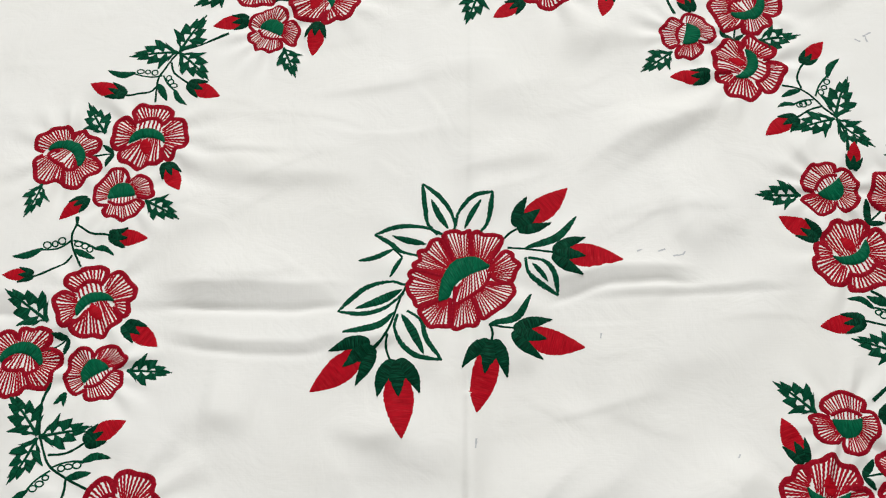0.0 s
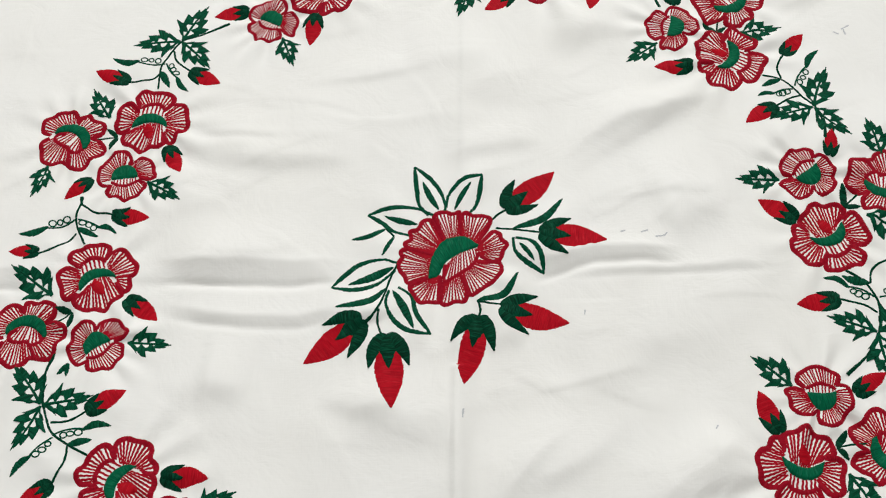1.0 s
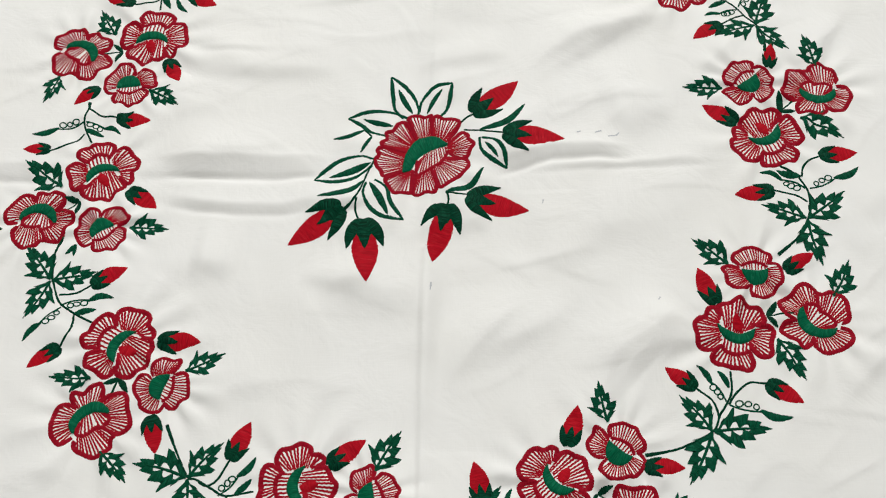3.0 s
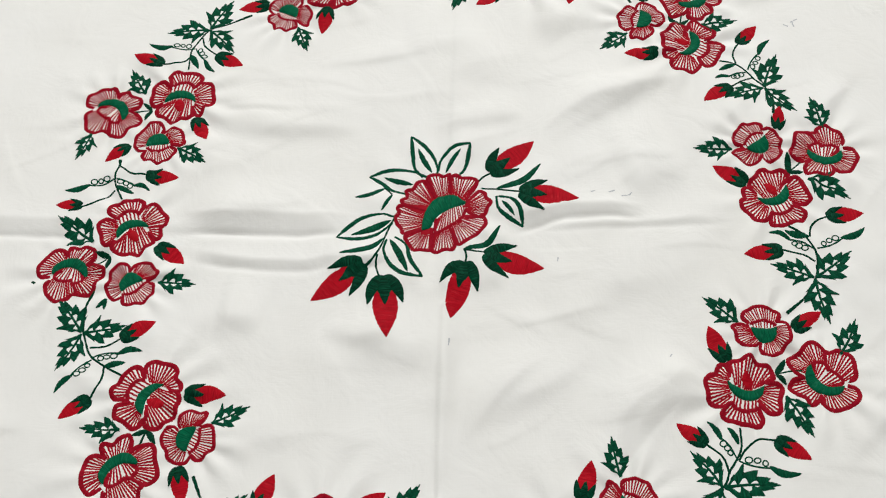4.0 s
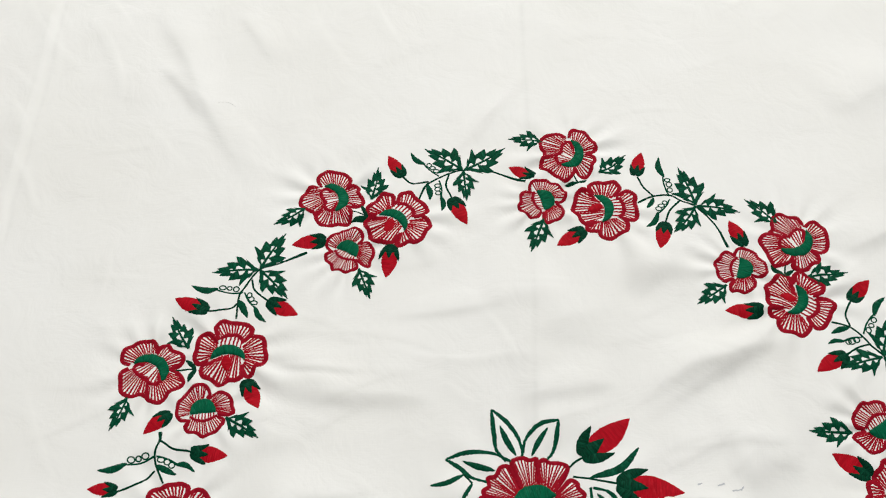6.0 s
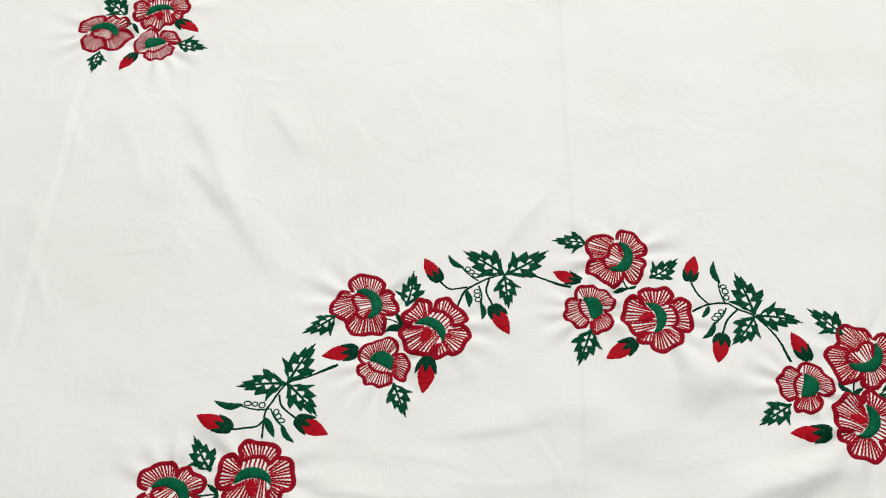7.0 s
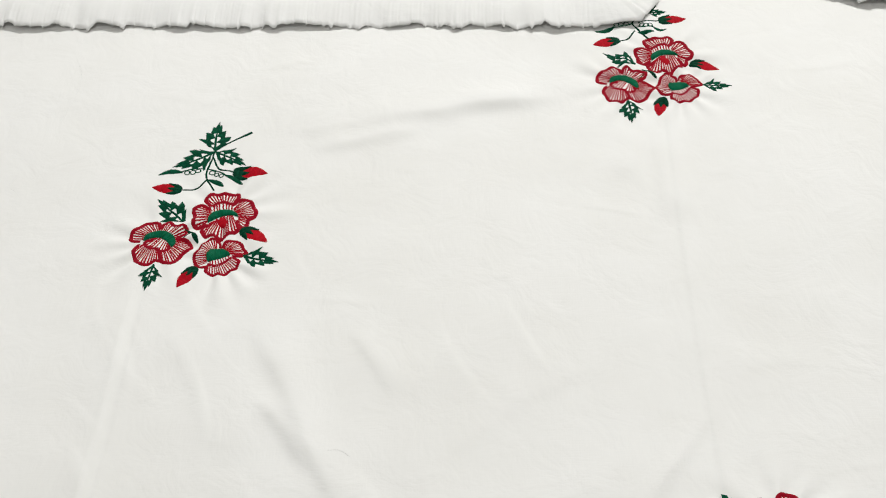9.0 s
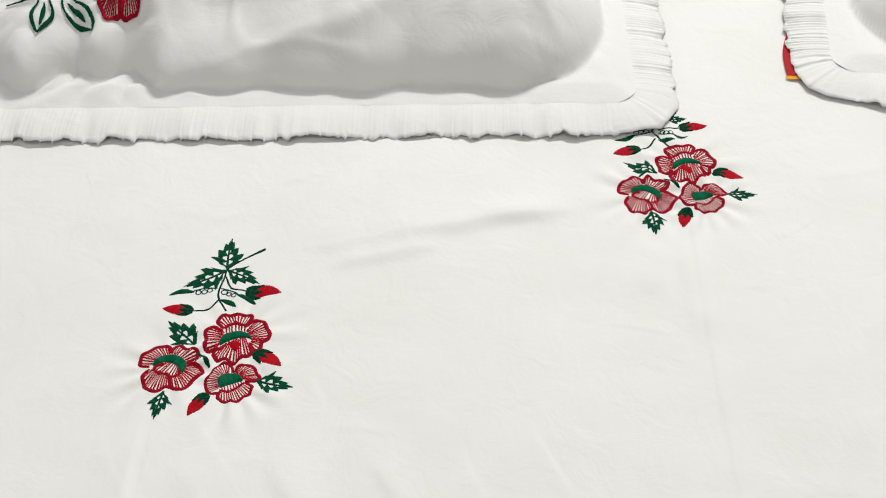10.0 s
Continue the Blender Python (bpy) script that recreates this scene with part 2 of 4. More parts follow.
ridge(.005, .0009, (0.0066, -0.1198), (0.0058, -0.1716), (0.0041, -0.2161), (0.0043, -0.2771))
ridge(.010, .0020, (0.1436, -0.2319), (0.1641, -0.2032), (0.1937, -0.1839), (0.2343, -0.1541))
ridge(.010, .0014, (-0.1131, -0.1182), (-0.0780, -0.1345), (-0.0344, -0.1219))
ridge(.008, .0013, (-0.0301, -0.0925), (-0.0054, -0.0847), (0.0245, -0.0713))
ridge(.009, .0014, (0.1193, -0.2552), (0.1431, -0.2390), (0.1710, -0.2346))
ridge(.009, .0012, (0.0888, 0.0657), (0.1219, 0.0966), (0.1664, 0.1248), (0.2119, 0.1536))
ridge(.008, .0012, (-0.1361, -0.0472), (-0.0640, -0.0522), (-0.0130, -0.0410))
ridge(.010, .0006, (-0.2321, 0.4240), (-0.1618, 0.4836), (-0.0817, 0.5336))
ridge(.007, .0009, (-0.0839, 0.3499), (-0.0265, 0.4334), (0.0130, 0.4914))
ridge(.008, .0011, (-0.3131, 0.5619), (-0.2822, 0.5113), (-0.2641, 0.4791))
ridge(.008, .0013, (-0.3932, 0.4851), (-0.3532, 0.4407), (-0.3325, 0.4044))
# the pressed fold down the middle of the cloth
PRESS = MX - 0.006 - 0.004 * np.sin(MY * 7)
RELIEF += np.where(MY < -0.10, 1.0, 0.32) * 0.0040 * np.exp(-0.5 * (PRESS / np.where(PRESS < 0, 0.0022, 0.0095)) ** 2)


RELIEF += 0.0045 * rolling(14, 1) + 0.0013 * rolling(48, 2, 0.7, 1.3) + 0.0005 * rolling(95, 4) + 0.0002 * rolling(170, 3)


def creases(count, seed, lean, spread_, x0, x1, y0, y1, tall, broad=1.0):
    """Short narrow creases, sharp on one side, that lie roughly along one direction."""
    rng = np.random.default_rng(seed)
    for _ in range(count):
        x, y = rng.uniform(x0, x1), rng.uniform(y0, y1)
        a, long, w = radians(lean + rng.normal(0, spread_)), rng.uniform(.02, .075), broad * rng.uniform(.002, .0055)
        i0, i1 = np.searchsorted(GX, (x - long - .02, x + long + .02))
        j0, j1 = np.searchsorted(GY, (y - long - .02, y + long + .02))
        dx, dy = MX[i0:i1, j0:j1] - x, MY[i0:i1, j0:j1] - y
        u = (dx * math.cos(a) + dy * math.sin(a)) / long
        v = dy * math.cos(a) - dx * math.sin(a) - rng.uniform(-.25, .25) * long * u ** 2
        fade = np.clip(1 - u ** 2, 0, 1) ** 2
        RELIEF[i0:i1, j0:j1] += tall * rng.uniform(.4, 1) * fade * np.exp(-.5 * (v / (w * np.where(v > 0, 2.4, .8))) ** 2)


creases(70, 21, 8, 14, -.42, .40, -.36, .30, .0011)
creases(40, 22, 38, 16, .03, .42, -.34, .32, .0012)
creases(26, 26, 36, 12, .02, .42, -.34, .30, .0044, 2.6)
creases(22, 27, 6, 10, -.42, .05, -.36, .28, .0036, 2.4)
creases(30, 23, 150, 25, -.45, .05, -.36, .30, .0008)
creases(40, 24, 25, 25, -.65, .35, .34, .95, .0006)
creases(24, 25, 118, 12, -.58, -.10, .32, .66, .0010)
RELIEF *= 1 - 0.85 * np.clip((MY - 0.97) / 0.10, 0, 1)


def pucker(x, y, r, seed):
    """Small gathers that run out from a stitched flower."""
    global RELIEF
    rng = np.random.default_rng(seed)
    dx, dy = MX - x, MY - y
    d, a = np.hypot(dx, dy), np.arctan2(dy, dx)
    wave = sum(np.cos(n * a + rng.uniform(0, math.tau)) for n in (7, 11, 13)) / 3
    RELIEF += 0.0026 * wave * np.exp(-((d - 1.3 * r) / (0.75 * r)) ** 2)


pucker(-0.2778, 0.1405, 0.0358, 1)
pucker(-0.3479, 0.1208, 0.0289, 2)
pucker(-0.2932, 0.0828, 0.0262, 3)
pucker(-0.3064, -0.0168, 0.0346, 4)
pucker(-0.3585, -0.0671, 0.0302, 5)
pucker(-0.2962, -0.0780, 0.0263, 6)
pucker(-0.2649, -0.1926, 0.0376, 7)
pucker(-0.2788, -0.2619, 0.0338, 8)
pucker(-0.2214, -0.2309, 0.0267, 9)
pucker(-0.0993, -0.3181, 0.0349, 10)
pucker(-0.0738, -0.3813, 0.0325, 11)
pucker(-0.0375, -0.3262, 0.0231, 12)
pucker(0.1116, -0.3156, 0.0320, 13)
pucker(0.1757, -0.3490, 0.0305, 14)
pucker(0.1641, -0.2884, 0.0268, 15)
pucker(0.2711, -0.1869, 0.0354, 16)
pucker(0.3422, -0.1727, 0.0322, 17)
pucker(0.2927, -0.1279, 0.0262, 18)
pucker(0.3223, 0.0137, 0.0331, 19)
pucker(0.3753, 0.0657, 0.0281, 20)
pucker(0.3101, 0.0743, 0.0249, 21)
pucker(0.2564, 0.1981, 0.0352, 22)
pucker(0.2619, 0.2644, 0.0299, 23)
pucker(0.2060, 0.2333, 0.0264, 24)
pucker(0.0804, 0.3026, 0.0338, 25)
pucker(0.0457, 0.3677, 0.0304, 26)
pucker(0.0188, 0.3094, 0.0247, 27)
pucker(-0.1274, 0.2874, 0.0354, 28)
pucker(-0.1931, 0.3117, 0.0302, 29)
pucker(-0.1729, 0.2506, 0.0254, 30)
pucker(-0.4548, 0.6943, 0.0346, 31)
pucker(-0.5112, 0.6562, 0.0283, 32)
pucker(-0.4493, 0.6400, 0.0271, 33)
pucker(0.0078, 0.9442, 0.0345, 34)
pucker(-0.0389, 0.8941, 0.0302, 35)
pucker(0.0209, 0.8896, 0.0278, 36)
pucker(0.0000, 0.0000, 0.0456, 37)


def height(p):
    """The sheet's height under points (n, 2), read from its grid."""
    i = np.clip(np.searchsorted(GX, p[:, 0]) - 1, 0, len(GX) - 2)
    j = np.clip(np.searchsorted(GY, p[:, 1]) - 1, 0, len(GY) - 2)
    s = (p[:, 0] - GX[i]) / (GX[i + 1] - GX[i])
    t = (p[:, 1] - GY[j]) / (GY[j + 1] - GY[j])
    return (RELIEF[i, j] * (1 - s) * (1 - t) + RELIEF[i + 1, j] * s * (1 - t) + RELIEF[i, j + 1] * (1 - s) * t + RELIEF[i + 1, j + 1] * s * t)


# ---- embroidery ----
RNG = np.random.default_rng(7)
GROUND = [height]   # what the stitching lies on
HOME = [None]       # the thing that it is sewn to


class Stitch:
    """Collects raised strips of satin stitching into one mesh."""

    def __init__(self):
        self.v, self.f, self.uv, self.n = [], [], [], 0

    def strip(self, a, b, dome=0.0009, lift=0.0004, ragged=0.0003, across=4):
        a, b = np.asarray(a, float), np.asarray(b, float)
        n = len(a)
        d = b - a
        w = np.maximum(np.hypot(*d.T), 1e-6)[:, None]
        a = a - d / w * RNG.uniform(0, ragged, (n, 1))
        b = b + d / w * RNG.uniform(0, ragged, (n, 1))
        mid = (a + b) / 2
        run = np.concatenate([[0], np.cumsum(np.hypot(*np.diff(mid, axis=0).T))]) + RNG.uniform(0, 9)
        for k in range(across + 1):
            s = k / across
            p = a + (b - a) * s
            h = (0.00016 if across == 2 else -0.00006) if k in (0, across) else 0.6 * lift + 0.5 * dome * math.sin(math.pi * s)
            z = GROUND[0](p) + h
            self.v += np.column_stack([p, z]).tolist()
            self.uv += np.column_stack([run, s * w[:, 0]]).tolist()
        for k in range(across):
            for i in range(n - 1):
                q = self.n + k * n + i
                self.f.append((q, q + n, q + n + 1, q + 1))
        self.n += n * (across + 1)

    def line(self, p, width, dome=0.0007, lift=0.0003, ragged=0.0003, across=4):
        """A band of stitching along the points p; width may vary along it."""
        p = np.asarray(p, float)
        t = np.gradient(p, axis=0)
        t /= np.maximum(np.hypot(*t.T), 1e-9)[:, None]
        nrm = np.column_stack([t[:, 1], -t[:, 0]])
        w = np.broadcast_to(np.asarray(width, float), (len(p),))[:, None] / 2
        self.strip(p - nrm * w, p + nrm * w, dome, lift, ragged, across)

    def make(self, name, material, parent, label=""):
        return mesh_ob(name, self.v, self.f, material, parent, label, self.uv)


def curve(points, step=0.0015):
    """A smooth line through the points."""
    p = np.array(points, float)
    if len(p) == 2:
        n = max(3, int(np.hypot(*(p[1] - p[0])) / step))
        return p[0] + (p[1] - p[0]) * np.linspace(0, 1, n)[:, None]
    q = np.vstack([2 * p[0] - p[1], p, 2 * p[-1] - p[-2]])
    out = []
    for i in range(1, len(q) - 2):
        n = max(3, int(np.hypot(*(q[i + 1] - q[i])) / step))
        s = np.linspace(0, 1, n, endpoint=False)[:, None]
        out.append(0.5 * (2 * q[i] + (q[i + 1] - q[i - 1]) * s + (2 * q[i - 1] - 5 * q[i] + 4 * q[i + 1] - q[i + 2]) * s ** 2
                          + (3 * q[i] - q[i - 1] - 3 * q[i + 1] + q[i + 2]) * s ** 3))
    return np.vstack(out + [p[-1:]])


def even(p, step=0.0015):
    d = np.concatenate([[0], np.cumsum(np.hypot(*np.diff(p, axis=0).T))])
    n = max(4, int(d[-1] / step))
    s = np.linspace(0, d[-1], n)
    return np.column_stack([np.interp(s, d, p[:, 0]), np.interp(s, d, p[:, 1])])



# The four drawn flowers, in units of their own half height and half width. Each petal: its rim, then the line at its foot where the fine stitches end.
PETALS = {
    "A": (
        (((-.28, .44), (-.35, .70), (-.28, .85), (-.13, .91), (.06, .84), (.28, .80), (.53, .71), (.64, .57), (.55, .41), (.45, .32)),
         ((-.22, .45), (.08, .52), (.40, .30))),
        (((-.31, .34), (-.50, .57), (-.72, .56), (-.81, .46), (-.84, .21), (-.93, -.10), (-.81, -.22), (-.60, -.21)),
         ((-.28, .28), (-.42, .05), (-.50, -.12))),
        (((.44, .29), (.58, .38), (.77, .37), (.93, .24), (.95, .01), (.99, -.26), (.87, -.43), (.70, -.47), (.60, -.66), (.46, -.72), (.37, -.56)),
         ((.40, .15), (.43, -.10), (.42, -.30), (.37, -.42))),
        (((-.48, -.24), (-.69, -.30), (-.75, -.43), (-.67, -.63), (-.42, -.76), (-.20, -.92), (.01, -.83), (.22, -.80), (.35, -.69), (.35, -.46)),
         ((-.42, -.18), (-.20, -.12), (.05, -.12), (.30, -.22))),
    ),
    "B": (
        (((-.56, -.36), (-.75, -.43), (-.89, -.35), (-.97, -.08), (-.91, .20), (-.82, .48), (-.66, .67), (-.46, .68), (-.29, .52)),
         ((-.50, -.20), (-.53, .02), (-.45, .24), (-.28, .42))),
        (((-.29, .54), (-.34, .77), (-.24, .94), (-.06, .91), (.16, 1.0), (.38, 1.01), (.46, .78), (.35, .48)),
         ((-.25, .45), (-.05, .54), (.20, .50), (.30, .42))),
        (((.36, .46), (.55, .55), (.75, .52), (.92, .43), (.94, .23), (.88, -.07), (.90, -.35), (.85, -.56), (.64, -.67), (.46, -.63), (.26, -.37)),
         ((.36, .36), (.46, .15), (.46, -.05), (.38, -.24), (.24, -.32))),
        (((-.49, -.50), (-.50, -.70), (-.34, -.92), (-.13, -1.1), (.06, -1.12), (.26, -.97), (.35, -.75), (.46, -.65), (.28, -.41)),
         ((-.40, -.32), (-.20, -.40), (.02, -.33), (.20, -.34))),
        (((-.26, -.01), (-.40, -.17), (-.35, -.33), (-.18, -.38), (.01, -.31), (.11, -.23)),
         ((-.33, -.02), (-.20, .12), (-.08, .18), (.02, .19))),
        (((.08, -.26), (.21, -.33), (.37, -.24), (.44, -.08), (.32, .05)),
         ((.06, .19), (.15, .18), (.24, .13), (.33, .07))),
    ),
    "C": (
        (((-.56, -.34), (-.83, -.27), (-.94, -.01), (-.89, .37), (-.71, .52), (-.49, .81), (-.18, .94), (.07, .85), (.16, .64), (.11, .45)),
         ((-.52, -.15), (-.46, .20), (-.28, .39), (0, .46))),
        (((.20, .44), (.37, .59), (.68, .56), (.89, .35), (.92, .03), (.99, -.21), (.73, -.26), (.48, -.19)),
         ((.22, .35), (.37, .10), (.42, -.10))),
        (((-.54, -.35), (-.65, -.57), (-.50, -.77), (-.25, -.84), (-.07, -.97), (.17, -.90), (.41, -.80), (.57, -.65), (.63, -.45), (.47, -.27)),
         ((-.49, -.26), (-.25, -.41), (.05, -.41), (.42, -.26))),
    ),
    "D": (
        (((-.04, .38), (-.03, .73), (-.03, .86), (.05, .93), (.21, .92), (.31, .82), (.42, .79), (.42, .69), (.29, .34)),
         ((-.05, .36), (.14, .35), (.26, .30))),
        (((.30, .33), (.43, .64), (.52, .73), (.64, .62), (.78, .54), (.88, .44), (.77, .26), (.52, .07)),
         ((.30, .28), (.40, .18), (.49, .05))),
        (((.49, .0), (.68, .12), (.84, .17), (.93, .08), (.92, -.03), (.97, -.20), (.87, -.29), (.74, -.40), (.58, -.38), (.44, -.22)),
         ((.48, .0), (.46, -.10), (.43, -.20))),
        (((.40, -.34), (.66, -.44), (.70, -.58), (.62, -.70), (.45, -.78), (.32, -.82), (.17, -.85), (0, -.86), (0, -.69), (-.02, -.47)),
         ((.36, -.25), (.20, -.36), (0, -.43))),
        (((-.03, -.52), (-.03, -.80), (-.17, -.95), (-.32, -.90), (-.48, -.87), (-.52, -.75), (-.38, -.44)),
         ((-.04, -.45), (-.20, -.46), (-.33, -.45))),
        (((-.38, -.36), (-.53, -.73), (-.61, -.77), (-.76, -.70), (-.89, -.68), (-.92, -.47), (-.92, -.33), (-.76, -.25), (-.53, -.24)),
         ((-.36, -.33), (-.44, -.29), (-.52, -.27))),
        (((-.56, -.22), (-.78, -.22), (-.94, -.20), (-.94, -.05), (-.97, .09), (-.95, .24), (-.84, .33), (-.82, .42), (-.67, .41), (-.33, .14)),
         ((-.53, -.22), (-.45, -.05), (-.33, .12))),
        (((-.29, .15), (-.66, .44), (-.69, .56), (-.57, .63), (-.52, .77), (-.37, .76), (-.22, .88), (-.10, .85), (-.07, .62), (-.05, .39)),
         ((-.28, .18), (-.18, .27), (-.08, .34))),
    ),
}
# the green crescent of each: its outer and its inner edge
CRESCENTS = {
    "A": (((-.47, -.13), (-.40, .06), (-.25, .18), (-.01, .21), (.23, .11), (.37, -.05), (.41, -.25)),
          ((-.47, -.15), (-.31, -.09), (-.15, -.04), (.03, -.05), (.23, -.13), (.35, -.21), (.40, -.26))),
    "B": (((-.48, -.21), (-.53, .02), (-.45, .24), (-.28, .42), (-.05, .53), (.19, .50), (.35, .37), (.46, .15), (.45, .02)),
          ((-.45, -.22), (-.37, -.07), (-.25, .09), (-.13, .16), (0, .19), (.13, .18), (.23, .13), (.34, .07), (.43, .01))),
    "C": (((-.51, -.09), (-.46, .20), (-.28, .39), (0, .45), (.22, .35), (.37, .10), (.41, -.10)),
          ((-.49, -.13), (-.19, -.10), (.12, -.11), (.40, -.12))),
    "D": (((-.54, -.25), (-.45, -.05), (-.30, .16), (-.07, .34), (.14, .34), (.34, .24), (.47, .01)),
          ((-.53, -.26), (-.38, -.27), (-.26, -.16), (-.12, -.06), (.06, -.03), (.27, -.02), (.45, -.02))),
}
# a red band inside the flower, and the edge of the crescent that its stitches run to
LIPS = {
    "A": (((-.25, .39), (-.13, .48), (.09, .49), (.28, .42), (.42, .24)), ((-.27, .18), (0, .22), (.33, .05))),
    "C": (((-.51, -.21), (-.25, -.37), (.05, -.37), (.42, -.23)), ((-.44, -.13), (-.1, -.12), (.36, -.13))),
    "D": (((.43, -.14), (.26, -.32), (.05, -.40), (-.31, -.43), (-.26, -.26), (-.18, -.12)), ((.43, -.04), (.25, -.04), (.05, -.05), (-.12, -.10), (-.18, -.14))),
}


def flower(kind, c, up, right):
    c, u, r = np.array(c), np.array(up) - np.array(c), np.array(right) - np.array(c)
    big = kind == "D"
    size = (np.hypot(*u) + np.hypot(*r)) / 2
    # square the two axes so that the shape is not sheared
    u1, r1 = u / np.hypot(*u), r / np.hypot(*r)
    turn = np.array([u1[1], -u1[0]])
    mean = turn + r1
    mean /= np.hypot(*mean)
    rx, uy = mean * np.hypot(*r), np.array([-mean[1], mean[0]]) * np.hypot(*u)

    def to(p):
        p = np.asarray(p)
        return c + p[:, :1] * rx + p[:, 1:] * uy

    def drawn(points, wobble=0.010):
        p = np.array(points, float)
        return even(curve(p + RNG.normal(0, wobble, p.shape), .02), .012)

    rim, fine, eye, heart = Stitch(), Stitch(), Stitch(), Stitch()
    band = 0.076 if big else 0.116
    gap = 0.068 if big else 0.108

    def fill(edge, foot, q):
        """Zigzag stitches from the rim down to the petal's foot."""
        k = len(edge)
        mid = edge[int(q * k):max(int((1 - q) * k), int(q * k) + 2)]
        n = max(3, round(np.hypot(*np.diff(mid, axis=0).T).sum() / gap))
        for i in range(n):
            v = (i + .5 + RNG.uniform(-.12, .12)) / n
            e = mid[min(int(v * len(mid)), len(mid) - 1)]
            f = foot[min(int(v * len(foot)), len(foot) - 1)]
            f = f + (e - f) * RNG.uniform(-.14, -.02)
            m = max(6, int(np.hypot(*(e - f)) / (.030 if big else .05)))
            w = np.linspace(0, 1, m)[:, None]
            side = np.array([-(e - f)[1], (e - f)[0]]) / max(np.hypot(*(e - f)), 1e-6)
            zig = ((np.arange(m) % 2) - .5)[:, None] * side * (.011 if big else .012)
            fine.line(to(e + (f - e) * w + zig), size * (.027 if big else .047) * np.linspace(1.2, .8, m), dome=.0004, lift=.0002, ragged=.0001, across=2)

    for edge, foot in PETALS[kind]:
        inner = np.hypot(*np.mean(edge, axis=0)) < .35
        ends = np.array(edge)[[0, -1]] * .93
        edge, foot = drawn((ends[0], *edge, ends[1])) if not inner else drawn(edge), drawn(foot)
        far = np.clip((np.hypot(*edge.T) - .35) / .45, 0, 1)
        width = size * band * (.84 if inner else .60 + .46 * far)
        rim.line(to(edge), width * (1 + .05 * np.sin(np.linspace(0, 40, len(edge)))), dome=.0010, ragged=.0004)
        fill(edge, foot, .10 if inner else .15)
    if kind in LIPS:
        edge, foot = (drawn(p) for p in LIPS[kind])
        rim.line(to(edge), size * band * (.75 + .2 * np.sin(np.linspace(0, math.pi, len(edge)))), dome=.0011, ragged=.0004)
        fill(edge, foot, .06)
    # the crescent is padded satin stitch
    out, inn = (curve(p, .02) for p in CRESCENTS[kind])
    t = np.linspace(0, 1, 60)
    out, inn = (np.column_stack([np.interp(t, np.linspace(0, 1, len(p)), p[:, k]) for k in (0, 1)]) for p in (out, inn))
    core = (out + inn).mean(axis=0) / 2
    swell = {"A": 1.06, "B": 1.03, "C": .97, "D": 1.05}[kind]
    out, inn = core + (out - core) * swell, core + (inn - core) * swell
    eye.strip(to(out), to(inn), dome=.0016, lift=.0018, ragged=.0005, across=8)
    if kind == "A":
        y = np.linspace(0, 1, 22)
        w = .145 * np.sin(math.pi * y ** .85) ** .7
        axis = np.array([(-.09, -.08)]) + y[:, None] * np.array([(.03, -.44)])
        heart.strip(to(axis - np.column_stack([w, 0 * w])), to(axis + np.column_stack([w, 0 * w])), dome=.0012, lift=.0010)
    top_ob = rim.make("flower", RED, HOME[0], "large red embroidered flower with eight petals" if big else "")
    fine.make("petal_stitches", PALE_RED, top_ob)
    eye.make("crescent", CRESCENT, top_ob, "green satin-stitched crescent")
    if heart.n:
        heart.make("heart", BRIGHT_RED, top_ob)


def frame_of(base, tip):
    b, d = np.array(base), np.array(tip) - np.array(base)
    n = np.array([-d[1], d[0]])
    return b, d, n


def leaf(base, tip):
    """A toothed leaf: stitched borders and a midrib, with bare cloth left between them."""
    b, d, n = frame_of(base, tip)
    size = np.hypot(*d)
    st = Stitch()
    bend = RNG.uniform(-.05, .05)
    s = np.linspace(0.02, 1, 84)
    half = .33 * np.where(s < .34, (s / .34) ** .75, ((1 - s) / .66) ** 1.1) * RNG.uniform(.94, 1.06)
    half = np.where(s > .97, .008, np.maximum(half, .012))
    mid = bend * np.sin(math.pi * s)

    def to(x, y):
        return b + x[:, None] * d + y[:, None] * n

    for sgn in (-1, 1):
        ph = (s * 4.6 + (.3 if sgn > 0 else 0)) % 1.0
        outer = half * (.74 + .58 * ph ** 1.3 * (s > .08))
        lean = .10 * ph
        q = ((s - .10) * 4.8 + (.3 if sgn > 0 else 0)) % 1.0
        panes = np.clip(q / .62, 0, 1) * np.clip((.94 - q) / .12, 0, 1)
        open_ = np.clip((s - .10) / .05, 0, 1) * np.clip((.70 - s) / .10, 0, 1)
        inner = half * (.02 + .44 * panes * open_ * (1.12 - .5 * s))
        st.strip(to(s + lean * (s < .95), mid + sgn * outer), to(s + .035 * open_, mid + sgn * inner), dome=.0008, ragged=.0005)
    k = s < .8
    st.line(to(s[k], mid[k]), size * .05 * (1 - .7 * s[k]) + .0006, dome=.0011, lift=.0006)
    e = np.linspace(.80, 1.06, 12)
    st.line(b + e[:, None] * d, size * .05 * (1.09 - e) / .29 + .0003, dome=.0006, ragged=.0006)
    st.make("leaf", GREEN, HOME[0])


def lens(st, base, tip, half, bend=0.0, n=26, dome=.0012, peak=.85, ragged=.0006, lift=.0004):
    b, d, nn = frame_of(base, tip)
    s = np.linspace(0, 1, n)
    w = half * np.sin(math.pi * s ** peak) ** .8
    m = bend * np.sin(math.pi * s)
    st.strip(b + s[:, None] * d + (m + w)[:, None] * nn, b + s[:, None] * d + (m - w)[:, None] * nn, dome, lift, ragged)


